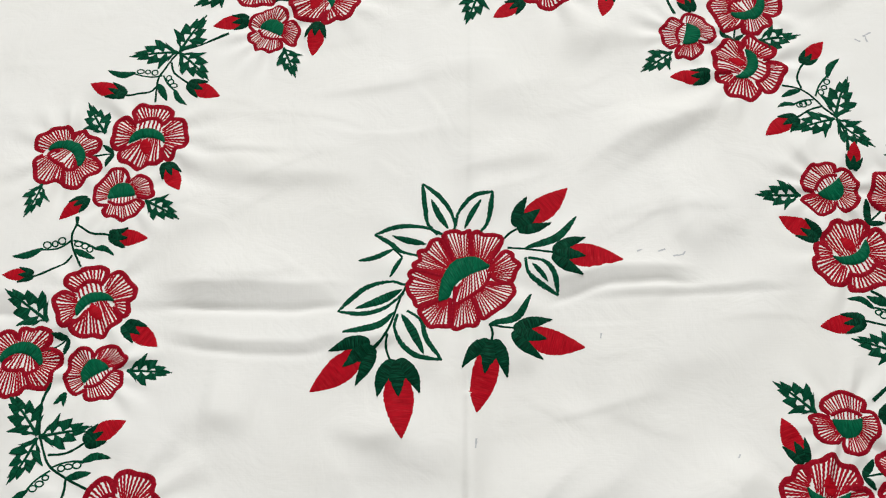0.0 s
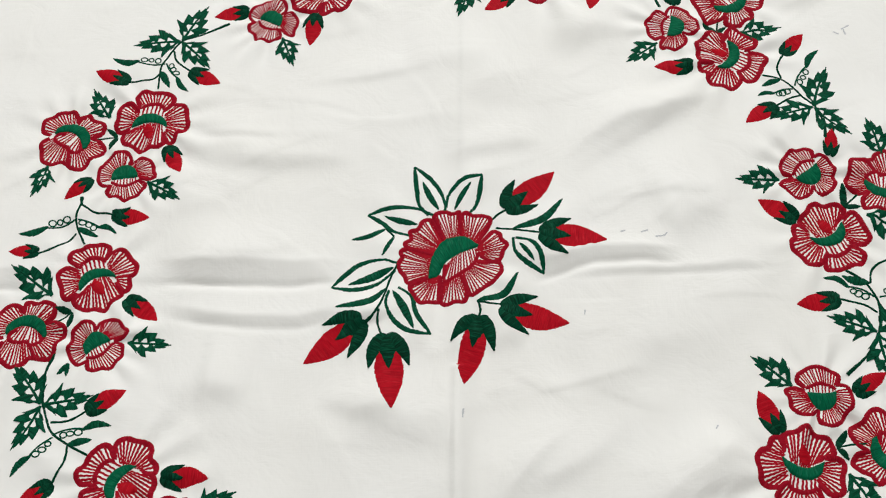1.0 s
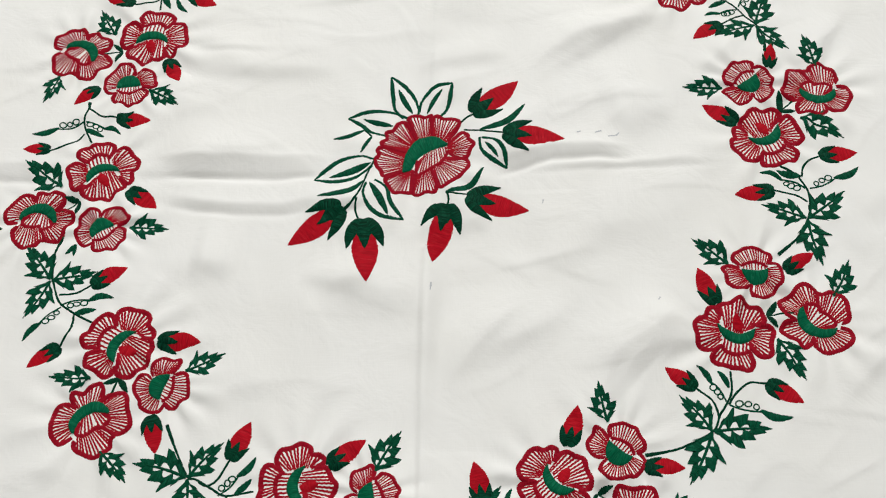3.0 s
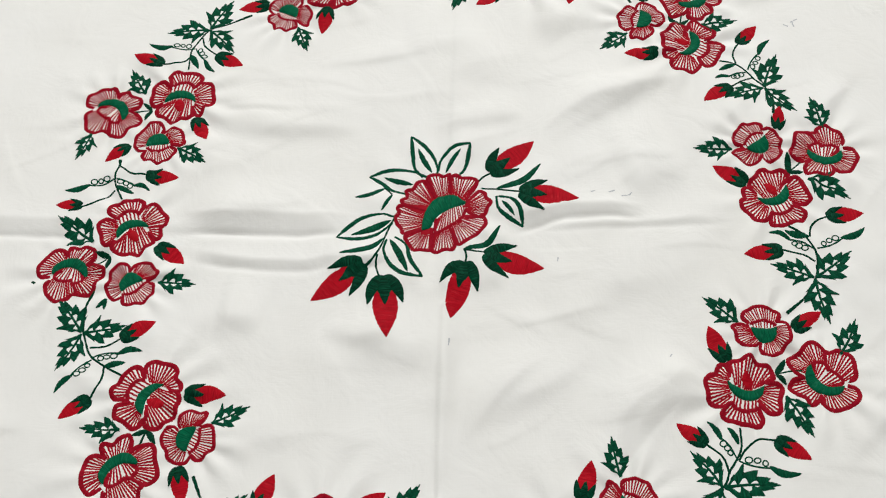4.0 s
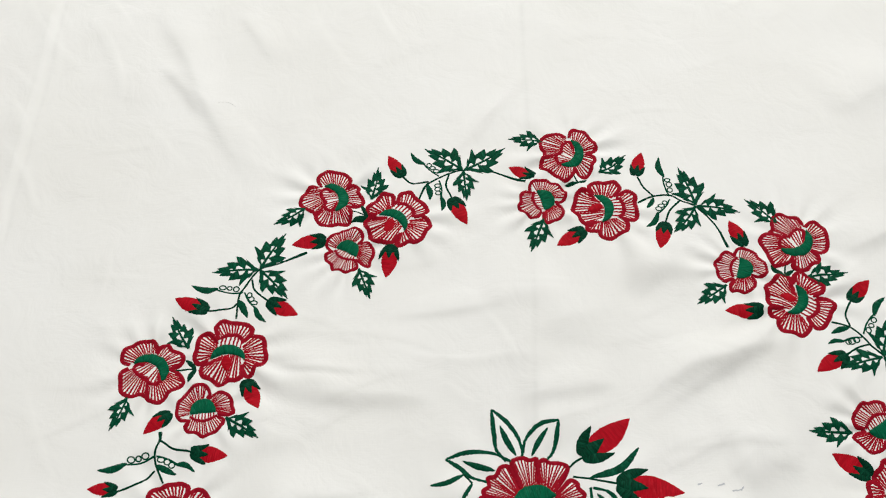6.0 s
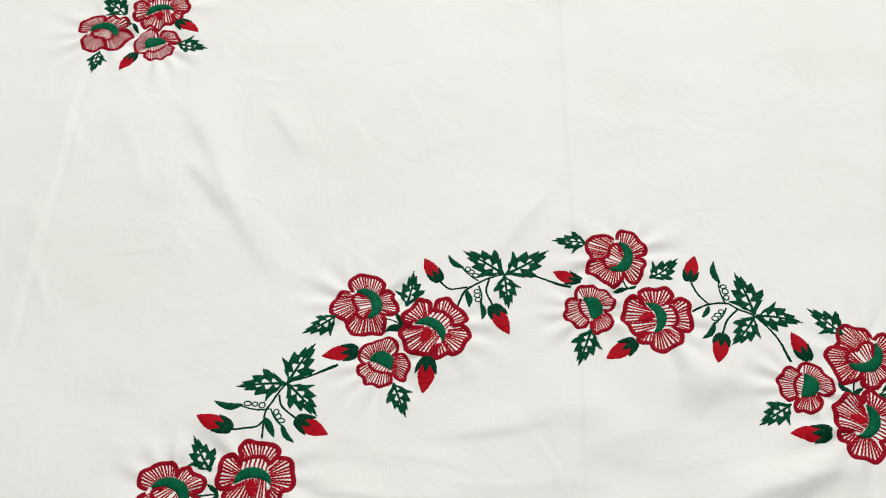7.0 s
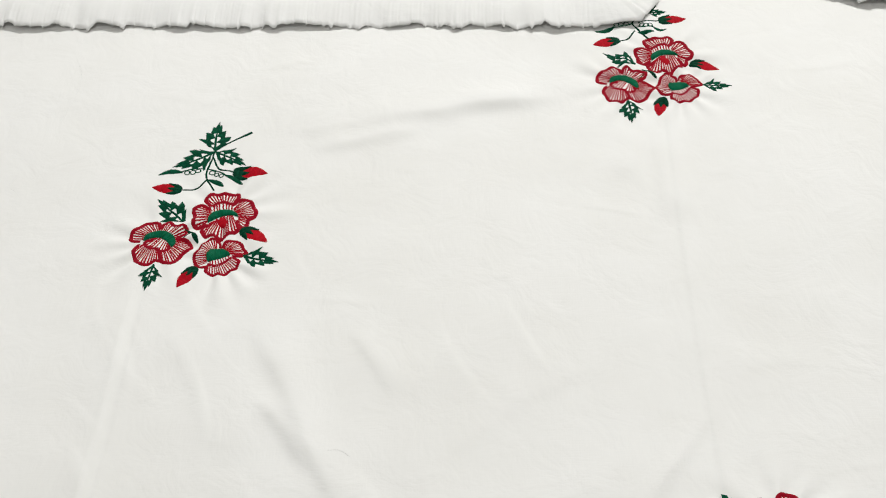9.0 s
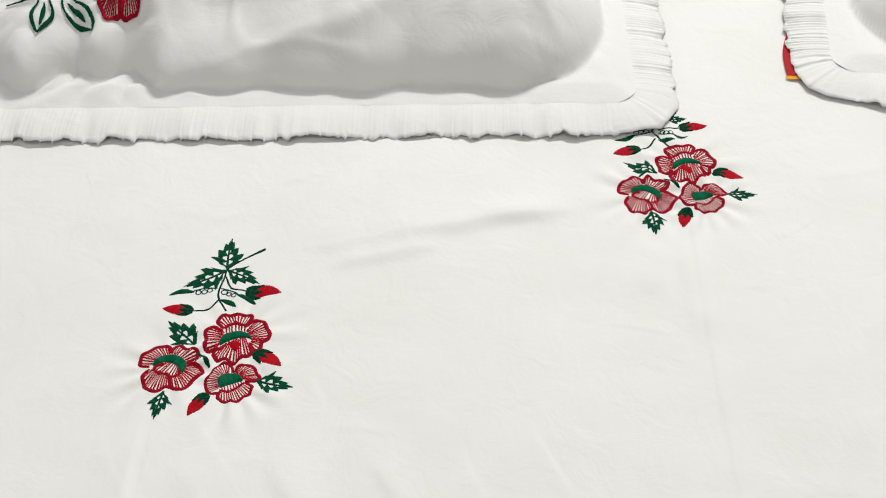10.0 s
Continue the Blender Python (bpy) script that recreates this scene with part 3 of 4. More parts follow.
def bud(base, tip):
    b, d, n = frame_of(base, tip)
    size = np.hypot(*d)
    big = size > .045
    calyx, red = Stitch(), Stitch()
    wide = .190 if big else .225
    s = np.linspace(0, 1, 60)
    w = wide * np.interp(s, (0, .12, .25, .40, .60, .80, .93, 1), (.66, .92, 1.03, 1.04, .86, .50, .20, .01))
    m = RNG.uniform(-.03, .03) * np.sin(math.pi * s)
    spine = b + (.22 + .80 * s)[:, None] * d
    red.strip(spine + (m + w)[:, None] * n, spine + (m - w)[:, None] * n, dome=.0012, lift=.0002, ragged=.0006)
    flare = (.285 if big else .26) * RNG.uniform(.9, 1.1)
    reach = .46 * RNG.uniform(.92, 1.08)
    for sgn in (-1, 1):
        side = np.array([(-.01, .01), (.07, .085), (.23, .20 if big else .17), (reach, flare)]) * (1, sgn)
        p = curve([b + x * d + y * n for x, y in side], .0009)
        t = np.linspace(0, 1, len(p))
        calyx.line(p, size * .195 * np.sin(math.pi * t ** .62) ** .9 + .0002, dome=.0012, lift=.0009, ragged=.0006)
    p = curve([b, b + .2 * d, b + .47 * d], .0009)
    t = np.linspace(0, 1, len(p))
    calyx.line(p, size * .24 * np.sin(math.pi * t ** .7) ** .8 + .0002, dome=.0014, lift=.0012, ragged=.0006)
    top_ob = calyx.make("bud", DARK_GREEN, HOME[0])
    red.make("bud_petal", BRIGHT_RED, top_ob, "red satin-stitched petals")


def blade(base, tip):
    st = Stitch()
    slim = .07 if math.dist(base, tip) > .025 else .15
    lens(st, base, tip, slim, RNG.uniform(-.08, .08), dome=.0010)
    st.make("leaf", GREEN, HOME[0])


def open_leaf(one, two, rib):
    """A leaf drawn as two bold sides that meet at its tip, with a blade down its middle."""
    st = Stitch()
    for side in (one, two):
        p = even(curve(side), .0008)
        f = np.linspace(0, 1, len(p))
        st.line(p, .0040 * (.14 + .86 * np.sin(math.pi * np.clip(f * 1.12, 0, .86) ** .8)), dome=.0006, ragged=.0008)
    lens(st, rib[1], rib[0], .085, .03, peak=.9)
    st.make("leaf", GREEN, HOME[0])


def bow(*points):
    """A slim curved blade that swells in its middle and ends in a point."""
    p = even(curve(points), .0008)
    f = np.linspace(0, 1, len(p))
    st = Stitch()
    st.line(p, math.dist(points[0], points[-1]) * .13 * np.sin(math.pi * f ** .9) ** .8 + .0006, dome=.0008, ragged=.0006)
    st.make("leaf", GREEN, HOME[0])


def stem(*points):
    p = curve(points)
    s = np.linspace(0, 1, len(p))
    st = Stitch()
    st.line(p, .0017 + (.0013 * np.clip((s - .8) / .15, 0, 1) if len(points) > 4 else 0), dome=.0009, ragged=.0004)
    st.make("stem", DARK_GREEN, HOME[0])


def twig(base, knot, one, two):
    st = Stitch()
    st.line(curve((base, knot)), .0016, ragged=.0003)
    for t in (one, two):
        lens(st, knot, t, .17, RNG.uniform(-.08, .08))
    st.make("stem", DARK_GREEN, HOME[0])


def tendril(start, end):
    """A thin shoot with three curls of yarn and a slim leaf at its end."""
    b, d, n = frame_of(start, end)
    size = np.hypot(*d)
    sgn = 1 if RNG.random() < .5 else -1
    st = Stitch()
    s = np.linspace(0, .62, 24)
    st.line(b + s[:, None] * d + (sgn * .05 * np.sin(math.pi * s / .62))[:, None] * n, .0014, ragged=.0003)
    a = np.linspace(0, math.tau, 16)
    for k in range(3):
        q = b + (.16 + .13 * k) * d - sgn * .045 * n
        ring = q + np.column_stack([np.cos(a), np.sin(a)]) * np.array([.0028, .0025]) * RNG.uniform(.8, 1.15, 2) + RNG.uniform(-.0006, .0006, 2)
        st.line(ring, .0011, ragged=.0002, across=2)
    lens(st, b + .50 * d, b + 1.04 * d, .125, sgn * .12)
    st.make("stem", GREEN, HOME[0])


# ---- the sheet ----
sheet_root = new("bed_sheet")
tagged(sheet_root, "white cotton bed sheet embroidered with red flowers and green leaves", "bed sheet")
HOME[0] = sheet_root
# posy
flower("A", (-0.2778, 0.1405), (-0.2837, 0.1758), (-0.2432, 0.1426))
flower("B", (-0.3479, 0.1208), (-0.3297, 0.1433), (-0.3246, 0.0962))
flower("C", (-0.2932, 0.0828), (-0.2987, 0.1085), (-0.2667, 0.0840))
leaf((-0.3154, 0.1425), (-0.3348, 0.1745))
leaf((-0.3655, 0.0942), (-0.3755, 0.0626))
leaf((-0.2737, 0.0759), (-0.2430, 0.0569))
bud((-0.2594, 0.1127), (-0.2442, 0.0846))
bud((-0.3239, 0.0796), (-0.3446, 0.0588))
twig((-0.3254, 0.1215), (-0.3071, 0.1239), (-0.3171, 0.1316), (-0.3117, 0.1087))
# posy
stem((-0.2753, 0.1749), (-0.2754, 0.1987), (-0.2710, 0.2085), (-0.2586, 0.2284), (-0.2411, 0.2352), (-0.2138, 0.2476))
leaf((-0.2586, 0.2284), (-0.2381, 0.2679))
leaf((-0.2586, 0.2284), (-0.3019, 0.2248))
leaf((-0.2586, 0.2284), (-0.2301, 0.1991))
bud((-0.3037, 0.1830), (-0.3351, 0.1949))
stem((-0.3037, 0.1830), (-0.2834, 0.1857), (-0.2748, 0.1935))
bud((-0.2469, 0.1944), (-0.2176, 0.1799))
stem((-0.2469, 0.1944), (-0.2605, 0.2053), (-0.2646, 0.2171))
tendril((-0.2715, 0.2033), (-0.3202, 0.2094))
tendril((-0.2704, 0.2033), (-0.2474, 0.1733))
blade((-0.2750, 0.1954), (-0.2643, 0.1757))
# posy
flower("A", (-0.3064, -0.0168), (-0.3269, 0.0118), (-0.2768, 0.0000))
flower("B", (-0.3585, -0.0671), (-0.3521, -0.0393), (-0.3272, -0.0788))
flower("C", (-0.2962, -0.0780), (-0.3122, -0.0577), (-0.2733, -0.0655))
leaf((-0.3400, -0.0357), (-0.3777, -0.0086))
leaf((-0.2725, -0.0769), (-0.2366, -0.0793))
bud((-0.2781, -0.0371), (-0.2494, -0.0571))
blade((-0.3181, -0.0951), (-0.3267, -0.1048))
blade((-0.3181, -0.0951), (-0.3187, -0.1067))
twig((-0.3389, -0.0592), (-0.3233, -0.0482), (-0.3378, -0.0446), (-0.3234, -0.0642))
stem((-0.3199, 0.0130), (-0.3296, 0.0314), (-0.3310, 0.0420), (-0.3286, 0.0526), (-0.3297, 0.0607))
bud((-0.3596, 0.0065), (-0.3845, 0.0064))
stem((-0.3594, 0.0049), (-0.3415, 0.0134), (-0.3297, 0.0251))
bud((-0.2996, 0.0425), (-0.2678, 0.0398))
stem((-0.3286, 0.0526), (-0.3170, 0.0460), (-0.2996, 0.0425))
tendril((-0.3314, 0.0378), (-0.3778, 0.0244))
tendril((-0.3295, 0.0377), (-0.2961, 0.0256))
blade((-0.3284, 0.0298), (-0.3105, 0.0222))
# posy
flower("A", (-0.2649, -0.1926), (-0.2994, -0.1818), (-0.2510, -0.1605))
flower("B", (-0.2788, -0.2619), (-0.2910, -0.2347), (-0.2453, -0.2519))
flower("C", (-0.2214, -0.2309), (-0.2463, -0.2244), (-0.2107, -0.2072))
leaf((-0.2835, -0.2248), (-0.3192, -0.2232))
leaf((-0.2667, -0.2893), (-0.2431, -0.3140))
leaf((-0.2032, -0.2184), (-0.1709, -0.2032))
bud((-0.2299, -0.1901), (-0.1930, -0.1918))
bud((-0.2286, -0.2581), (-0.2202, -0.2902))
twig((-0.2655, -0.2393), (-0.2604, -0.2243), (-0.2731, -0.2298), (-0.2509, -0.2374))
leaf((-0.3358, -0.1308), (-0.3619, -0.0982))
leaf((-0.3358, -0.1308), (-0.2953, -0.1238))
leaf((-0.3358, -0.1308), (-0.3532, -0.1665))
stem((-0.2915, -0.1726), (-0.3115, -0.1624), (-0.3241, -0.1526), (-0.3318, -0.1363), (-0.3352, -0.1253), (-0.3364, -0.1029), (-0.3325, -0.0859))
bud((-0.2969, -0.1365), (-0.2676, -0.1190))
stem((-0.2969, -0.1365), (-0.3118, -0.1446), (-0.3252, -0.1456))
bud((-0.3175, -0.1950), (-0.3422, -0.2140))
stem((-0.3175, -0.1950), (-0.3097, -0.1794), (-0.3085, -0.1651))
tendril((-0.3201, -0.1554), (-0.2771, -0.1486))
tendril((-0.3212, -0.1580), (-0.3502, -0.1886))
blade((-0.3086, -0.1645), (-0.2894, -0.1598))
# posy
flower("A", (-0.0993, -0.3181), (-0.1335, -0.3269), (-0.1043, -0.2843))
flower("B", (-0.0738, -0.3813), (-0.0978, -0.3651), (-0.0513, -0.3560))
flower("C", (-0.0375, -0.3262), (-0.0610, -0.3334), (-0.0408, -0.3016))
leaf((-0.0960, -0.3536), (-0.1205, -0.3729))
leaf((-0.0517, -0.3936), (-0.0222, -0.3994))
leaf((-0.0354, -0.3070), (-0.0157, -0.2737))
bud((-0.0737, -0.3010), (-0.0442, -0.2803))
bud((-0.0321, -0.3508), (-0.0182, -0.3674))
twig((-0.0763, -0.3544), (-0.0802, -0.3398), (-0.0863, -0.3513), (-0.0669, -0.3442))
leaf((-0.1903, -0.3117), (-0.2353, -0.2996))
leaf((-0.1903, -0.3117), (-0.1641, -0.2831))
leaf((-0.1903, -0.3117), (-0.1897, -0.3498))
stem((-0.1341, -0.3227), (-0.1566, -0.3263), (-0.1686, -0.3209), (-0.1833, -0.3126), (-0.1905, -0.3103), (-0.2021, -0.2893), (-0.2128, -0.2663))
bud((-0.1558, -0.2963), (-0.1419, -0.2645))
stem((-0.1558, -0.2963), (-0.1649, -0.3126), (-0.1735, -0.3181), (-0.1807, -0.3149))
bud((-0.1545, -0.3488), (-0.1660, -0.3686))
stem((-0.1545, -0.3488), (-0.1533, -0.3376), (-0.1566, -0.3272))
tendril((-0.1635, -0.3263), (-0.1355, -0.2954))
tendril((-0.1656, -0.3286), (-0.1851, -0.3577))
blade((-0.1499, -0.3254), (-0.1364, -0.3126))
# posy
flower("A", (0.1116, -0.3156), (0.0922, -0.3430), (0.0872, -0.2941))
flower("B", (0.1757, -0.3490), (0.1478, -0.3520), (0.1765, -0.3161))
flower("C", (0.1641, -0.2884), (0.1501, -0.3101), (0.1448, -0.2709))
leaf((0.1578, -0.2648), (0.1514, -0.2308))
leaf((0.1398, -0.3613), (0.1403, -0.3913))
leaf((0.2009, -0.3371), (0.2281, -0.3304))
bud((0.1233, -0.2847), (0.1327, -0.2513))
bud((0.1859, -0.3018), (0.2173, -0.3032))
twig((0.1658, -0.3327), (0.1462, -0.3237), (0.1587, -0.3178), (0.1422, -0.3318))
stem((0.0854, -0.3373), (0.0718, -0.3462), (0.0606, -0.3528), (0.0473, -0.3484), (0.0250, -0.3573), (-0.0015, -0.3617))
leaf((0.0473, -0.3493), (0.0669, -0.3193))
leaf((0.0473, -0.3493), (0.0249, -0.3351))
leaf((0.0473, -0.3493), (0.0383, -0.3789))
bud((0.0541, -0.3328), (0.0462, -0.2986))
stem((0.0541, -0.3328), (0.0554, -0.3418), (0.0517, -0.3484))
bud((0.0824, -0.3680), (0.0753, -0.3915))
stem((0.0824, -0.3680), (0.0760, -0.3571), (0.0717, -0.3484))
tendril((0.0695, -0.3484), (0.0768, -0.3206))
tendril((0.0695, -0.3493), (0.0558, -0.3788))
# posy
flower("A", (0.2711, -0.1869), (0.2735, -0.2228), (0.2362, -0.1856))
flower("B", (0.3422, -0.1727), (0.3213, -0.1939), (0.3208, -0.1452))
flower("C", (0.2927, -0.1279), (0.2957, -0.1541), (0.2661, -0.1265))
leaf((0.3058, -0.1895), (0.3243, -0.2263))
leaf((0.3588, -0.1508), (0.3774, -0.1170))
leaf((0.2721, -0.1202), (0.2431, -0.0951))
bud((0.2569, -0.1582), (0.2443, -0.1244))
bud((0.3212, -0.1254), (0.3474, -0.1086))
twig((0.3230, -0.1669), (0.2998, -0.1689), (0.3091, -0.1558), (0.3085, -0.1793))
stem((0.2632, -0.2197), (0.2627, -0.2369), (0.2568, -0.2491), (0.2503, -0.2587), (0.2428, -0.2729), (0.2142, -0.2870), (0.1866, -0.2921))
leaf((0.2428, -0.2729), (0.2195, -0.2427))
leaf((0.2428, -0.2729), (0.2891, -0.2706))
leaf((0.2428, -0.2729), (0.2221, -0.3146))
bud((0.2328, -0.2344), (0.2087, -0.2170))
stem((0.2328, -0.2344), (0.2455, -0.2466), (0.2500, -0.2611))
bud((0.2927, -0.2306), (0.3200, -0.2477))
stem((0.2927, -0.2306), (0.2773, -0.2311), (0.2657, -0.2394), (0.2591, -0.2491))
tendril((0.2571, -0.2466), (0.2355, -0.2161))
tendril((0.2591, -0.2491), (0.3082, -0.2602))
blade((0.2607, -0.2345), (0.2520, -0.2196))
# posy
flower("A", (0.3223, 0.0137), (0.3439, -0.0149), (0.2926, -0.0042))
flower("B", (0.3753, 0.0657), (0.3696, 0.0375), (0.3434, 0.0767))
flower("C", (0.3101, 0.0743), (0.3268, 0.0541), (0.2872, 0.0610))
leaf((0.3541, 0.0344), (0.3916, 0.0141))
leaf((0.3782, 0.0936), (0.3697, 0.1290))
leaf((0.2868, 0.0701), (0.2495, 0.0706))
bud((0.2957, 0.0307), (0.2656, 0.0499))
bud((0.3326, 0.0929), (0.3374, 0.1187))
twig((0.3529, 0.0564), (0.3367, 0.0415), (0.3380, 0.0636), (0.3521, 0.0425))
stem((0.3303, -0.0173), (0.3416, -0.0275), (0.3480, -0.0364), (0.3525, -0.0482), (0.3502, -0.0683), (0.3381, -0.0908), (0.3169, -0.1101))
leaf((0.3480, -0.0728), (0.3103, -0.0594))
leaf((0.3480, -0.0728), (0.3829, -0.0467))
leaf((0.3480, -0.0728), (0.3550, -0.1174))
bud((0.3208, -0.0438), (0.2859, -0.0481))
stem((0.3208, -0.0438), (0.3389, -0.0480), (0.3504, -0.0557))
bud((0.3685, -0.0069), (0.4028, -0.0030))
stem((0.3685, -0.0069), (0.3534, -0.0157), (0.3478, -0.0305))
tendril((0.3498, -0.0423), (0.3125, -0.0243))
tendril((0.3538, -0.0423), (0.4002, -0.0198))
blade((0.3478, -0.0305), (0.3261, -0.0220))
# posy
flower("A", (0.2564, 0.1981), (0.2915, 0.1902), (0.2452, 0.1651))
flower("B", (0.2619, 0.2644), (0.2761, 0.2386), (0.2298, 0.2519))
flower("C", (0.2060, 0.2333), (0.2310, 0.2288), (0.1974, 0.2092))
leaf((0.2684, 0.2279), (0.3051, 0.2308))
leaf((0.2476, 0.2862), (0.2202, 0.3126))
leaf((0.1912, 0.2168), (0.1626, 0.1973))
bud((0.2201, 0.1889), (0.1863, 0.1879))
bud((0.2121, 0.2600), (0.2007, 0.2880))
twig((0.2497, 0.2422), (0.2472, 0.2257), (0.2354, 0.2388), (0.2571, 0.2343))
stem((0.2836, 0.1781), (0.2990, 0.1733), (0.3108, 0.1629), (0.3174, 0.1537), (0.3263, 0.1435), (0.3315, 0.1268), (0.3301, 0.1091))
leaf((0.3252, 0.1429), (0.3419, 0.1836))
leaf((0.3252, 0.1429), (0.2876, 0.1311))
leaf((0.3252, 0.1429), (0.3530, 0.1152))
bud((0.2921, 0.1444), (0.2635, 0.1279))
stem((0.2921, 0.1444), (0.3039, 0.1524), (0.3161, 0.1562))
bud((0.3058, 0.2017), (0.3259, 0.2231))
stem((0.3058, 0.2017), (0.2984, 0.1876), (0.3001, 0.1739))
tendril((0.3092, 0.1628), (0.2777, 0.1552))
tendril((0.3113, 0.1659), (0.3371, 0.2038))
blade((0.2988, 0.1720), (0.2820, 0.1669))
# posy
flower("A", (0.0804, 0.3026), (0.1141, 0.3149), (0.0888, 0.2689))
flower("B", (0.0457, 0.3677), (0.0709, 0.3541), (0.0260, 0.3406))
flower("C", (0.0188, 0.3094), (0.0428, 0.3194), (0.0248, 0.2838))
leaf((0.0745, 0.3442), (0.1025, 0.3664))
leaf((0.0192, 0.3826), (-0.0144, 0.3863))
leaf((0.0185, 0.2883), (0.0055, 0.2525))
bud((0.0583, 0.2767), (0.0311, 0.2588))
bud((0.0098, 0.3395), (-0.0155, 0.3504))
twig((0.0498, 0.3419), (0.0541, 0.3310), (0.0407, 0.3310), (0.0631, 0.3383))
stem((0.1124, 0.3099), (0.1273, 0.3171), (0.1447, 0.3186), (0.1558, 0.3115), (0.1696, 0.3046), (0.1877, 0.2824), (0.1968, 0.2586))
leaf((0.1696, 0.3053), (0.1568, 0.3497))
leaf((0.1696, 0.3053), (0.2103, 0.2992))
leaf((0.1696, 0.3053), (0.1463, 0.2752))
bud((0.1125, 0.3422), (0.1199, 0.3702))
stem((0.1141, 0.3400), (0.1192, 0.3278), (0.1290, 0.3171))
bud((0.1379, 0.2855), (0.1302, 0.2547))
stem((0.1379, 0.2855), (0.1434, 0.2995), (0.1540, 0.3115))
tendril((0.1446, 0.3172), (0.1377, 0.3629))
tendril((0.1444, 0.3136), (0.1194, 0.2806))
blade((0.1289, 0.3156), (0.1206, 0.3015))
# posy
flower("A", (-0.1274, 0.2874), (-0.1111, 0.3196), (-0.0980, 0.2684))
flower("B", (-0.1931, 0.3117), (-0.1651, 0.3190), (-0.1889, 0.2781))
flower("C", (-0.1729, 0.2506), (-0.1624, 0.2740), (-0.1514, 0.2362))
leaf((-0.1549, 0.3105), (-0.1494, 0.3468))
leaf((-0.2185, 0.2995), (-0.2481, 0.2810))
leaf((-0.1624, 0.2312), (-0.1502, 0.1991))
bud((-0.1321, 0.2563), (-0.1353, 0.2214))
bud((-0.1967, 0.2627), (-0.2290, 0.2570))
twig((-0.1726, 0.2955), (-0.1567, 0.2921), (-0.1735, 0.2836), (-0.1643, 0.3026))
stem((-0.1064, 0.3108), (-0.1000, 0.3266), (-0.0885, 0.3361), (-0.0740, 0.3435), (-0.0622, 0.3465), (-0.0386, 0.3466), (0.0009, 0.3329))
leaf((-0.0622, 0.3465), (-0.0999, 0.3716))
leaf((-0.0622, 0.3465), (-0.0221, 0.3734))
leaf((-0.0622, 0.3465), (-0.0585, 0.3111))
bud((-0.1241, 0.3389), (-0.1390, 0.3632))
stem((-0.1241, 0.3389), (-0.1118, 0.3287), (-0.0972, 0.3317))
bud((-0.0731, 0.3124), (-0.0580, 0.2822))
stem((-0.0731, 0.3124), (-0.0794, 0.3267), (-0.0769, 0.3413))
tendril((-0.0868, 0.3391), (-0.1153, 0.3671))
tendril((-0.0867, 0.3340), (-0.0832, 0.2968))
blade((-0.0983, 0.3288), (-0.0952, 0.3087))
# posy
flower("A", (-0.4548, 0.6943), (-0.4686, 0.7251), (-0.4237, 0.7044))
flower("B", (-0.5112, 0.6562), (-0.4999, 0.6812), (-0.4840, 0.6392))
flower("C", (-0.4493, 0.6400), (-0.4608, 0.6628), (-0.4247, 0.6476))
leaf((-0.4912, 0.6850), (-0.5216, 0.7104))
leaf((-0.5109, 0.6286), (-0.5140, 0.5982))
leaf((-0.4273, 0.6422), (-0.3929, 0.6339))
bud((-0.4323, 0.6757), (-0.4055, 0.6582))
bud((-0.4707, 0.6256), (-0.4833, 0.6003))
twig((-0.4905, 0.6610), (-0.4802, 0.6699), (-0.4890, 0.6733), (-0.4737, 0.6578))
stem((-0.4690, 0.7266), (-0.4783, 0.7414), (-0.4808, 0.7527), (-0.4777, 0.7719), (-0.4765, 0.7821), (-0.4628, 0.7956), (-0.4415, 0.8109))
leaf((-0.4769, 0.7813), (-0.4785, 0.8232))
leaf((-0.4769, 0.7813), (-0.5153, 0.7594))
leaf((-0.4769, 0.7813), (-0.4430, 0.7642))
bud((-0.5028, 0.7265), (-0.5321, 0.7286))
stem((-0.5028, 0.7265), (-0.4866, 0.7302), (-0.4783, 0.7414))
bud((-0.4522, 0.7528), (-0.4176, 0.7506))
stem((-0.4522, 0.7528), (-0.4682, 0.7565), (-0.4765, 0.7719))
tendril((-0.4826, 0.7565), (-0.5283, 0.7465))
tendril((-0.4797, 0.7565), (-0.4424, 0.7370))
blade((-0.4771, 0.7414), (-0.4597, 0.7318))
# posy
flower("A", (0.0078, 0.9442), (-0.0058, 0.9751), (0.0390, 0.9542))
flower("B", (-0.0389, 0.8941), (-0.0273, 0.9193), (-0.0114, 0.8768))
flower("C", (0.0209, 0.8896), (0.0096, 0.9125), (0.0455, 0.8971))
leaf((-0.0231, 0.9285), (-0.0575, 0.9454))
leaf((-0.0373, 0.8688), (-0.0355, 0.8350))
leaf((0.0457, 0.8949), (0.0764, 0.8913))
bud((0.0376, 0.9311), (0.0676, 0.9191))
bud((0.0007, 0.8722), (-0.0058, 0.8442))
twig((-0.0228, 0.9030), (-0.0122, 0.9165), (-0.0181, 0.9184), (-0.0027, 0.9039))
stem((-0.0057, 0.9729), (-0.0165, 0.9906), (-0.0216, 1.0025), (-0.0041, 1.0156), (0.0074, 1.0309))
leaf((-0.0037, 1.0186), (-0.0076, 1.0733))
leaf((-0.0037, 1.0186), (-0.0355, 1.0260))
leaf((-0.0037, 1.0186), (0.0178, 1.0195))
bud((-0.0396, 0.9691), (-0.0694, 0.9606))
stem((-0.0398, 0.9672), (-0.0278, 0.9730), (-0.0200, 0.9876))
bud((0.0095, 1.0044), (0.0400, 1.0072))
stem((0.0095, 1.0044), (-0.0023, 1.0024), (-0.0154, 1.0005))
tendril((-0.0218, 1.0005), (-0.0650, 0.9839))
tendril((-0.0159, 0.9955), (0.0152, 0.9884))
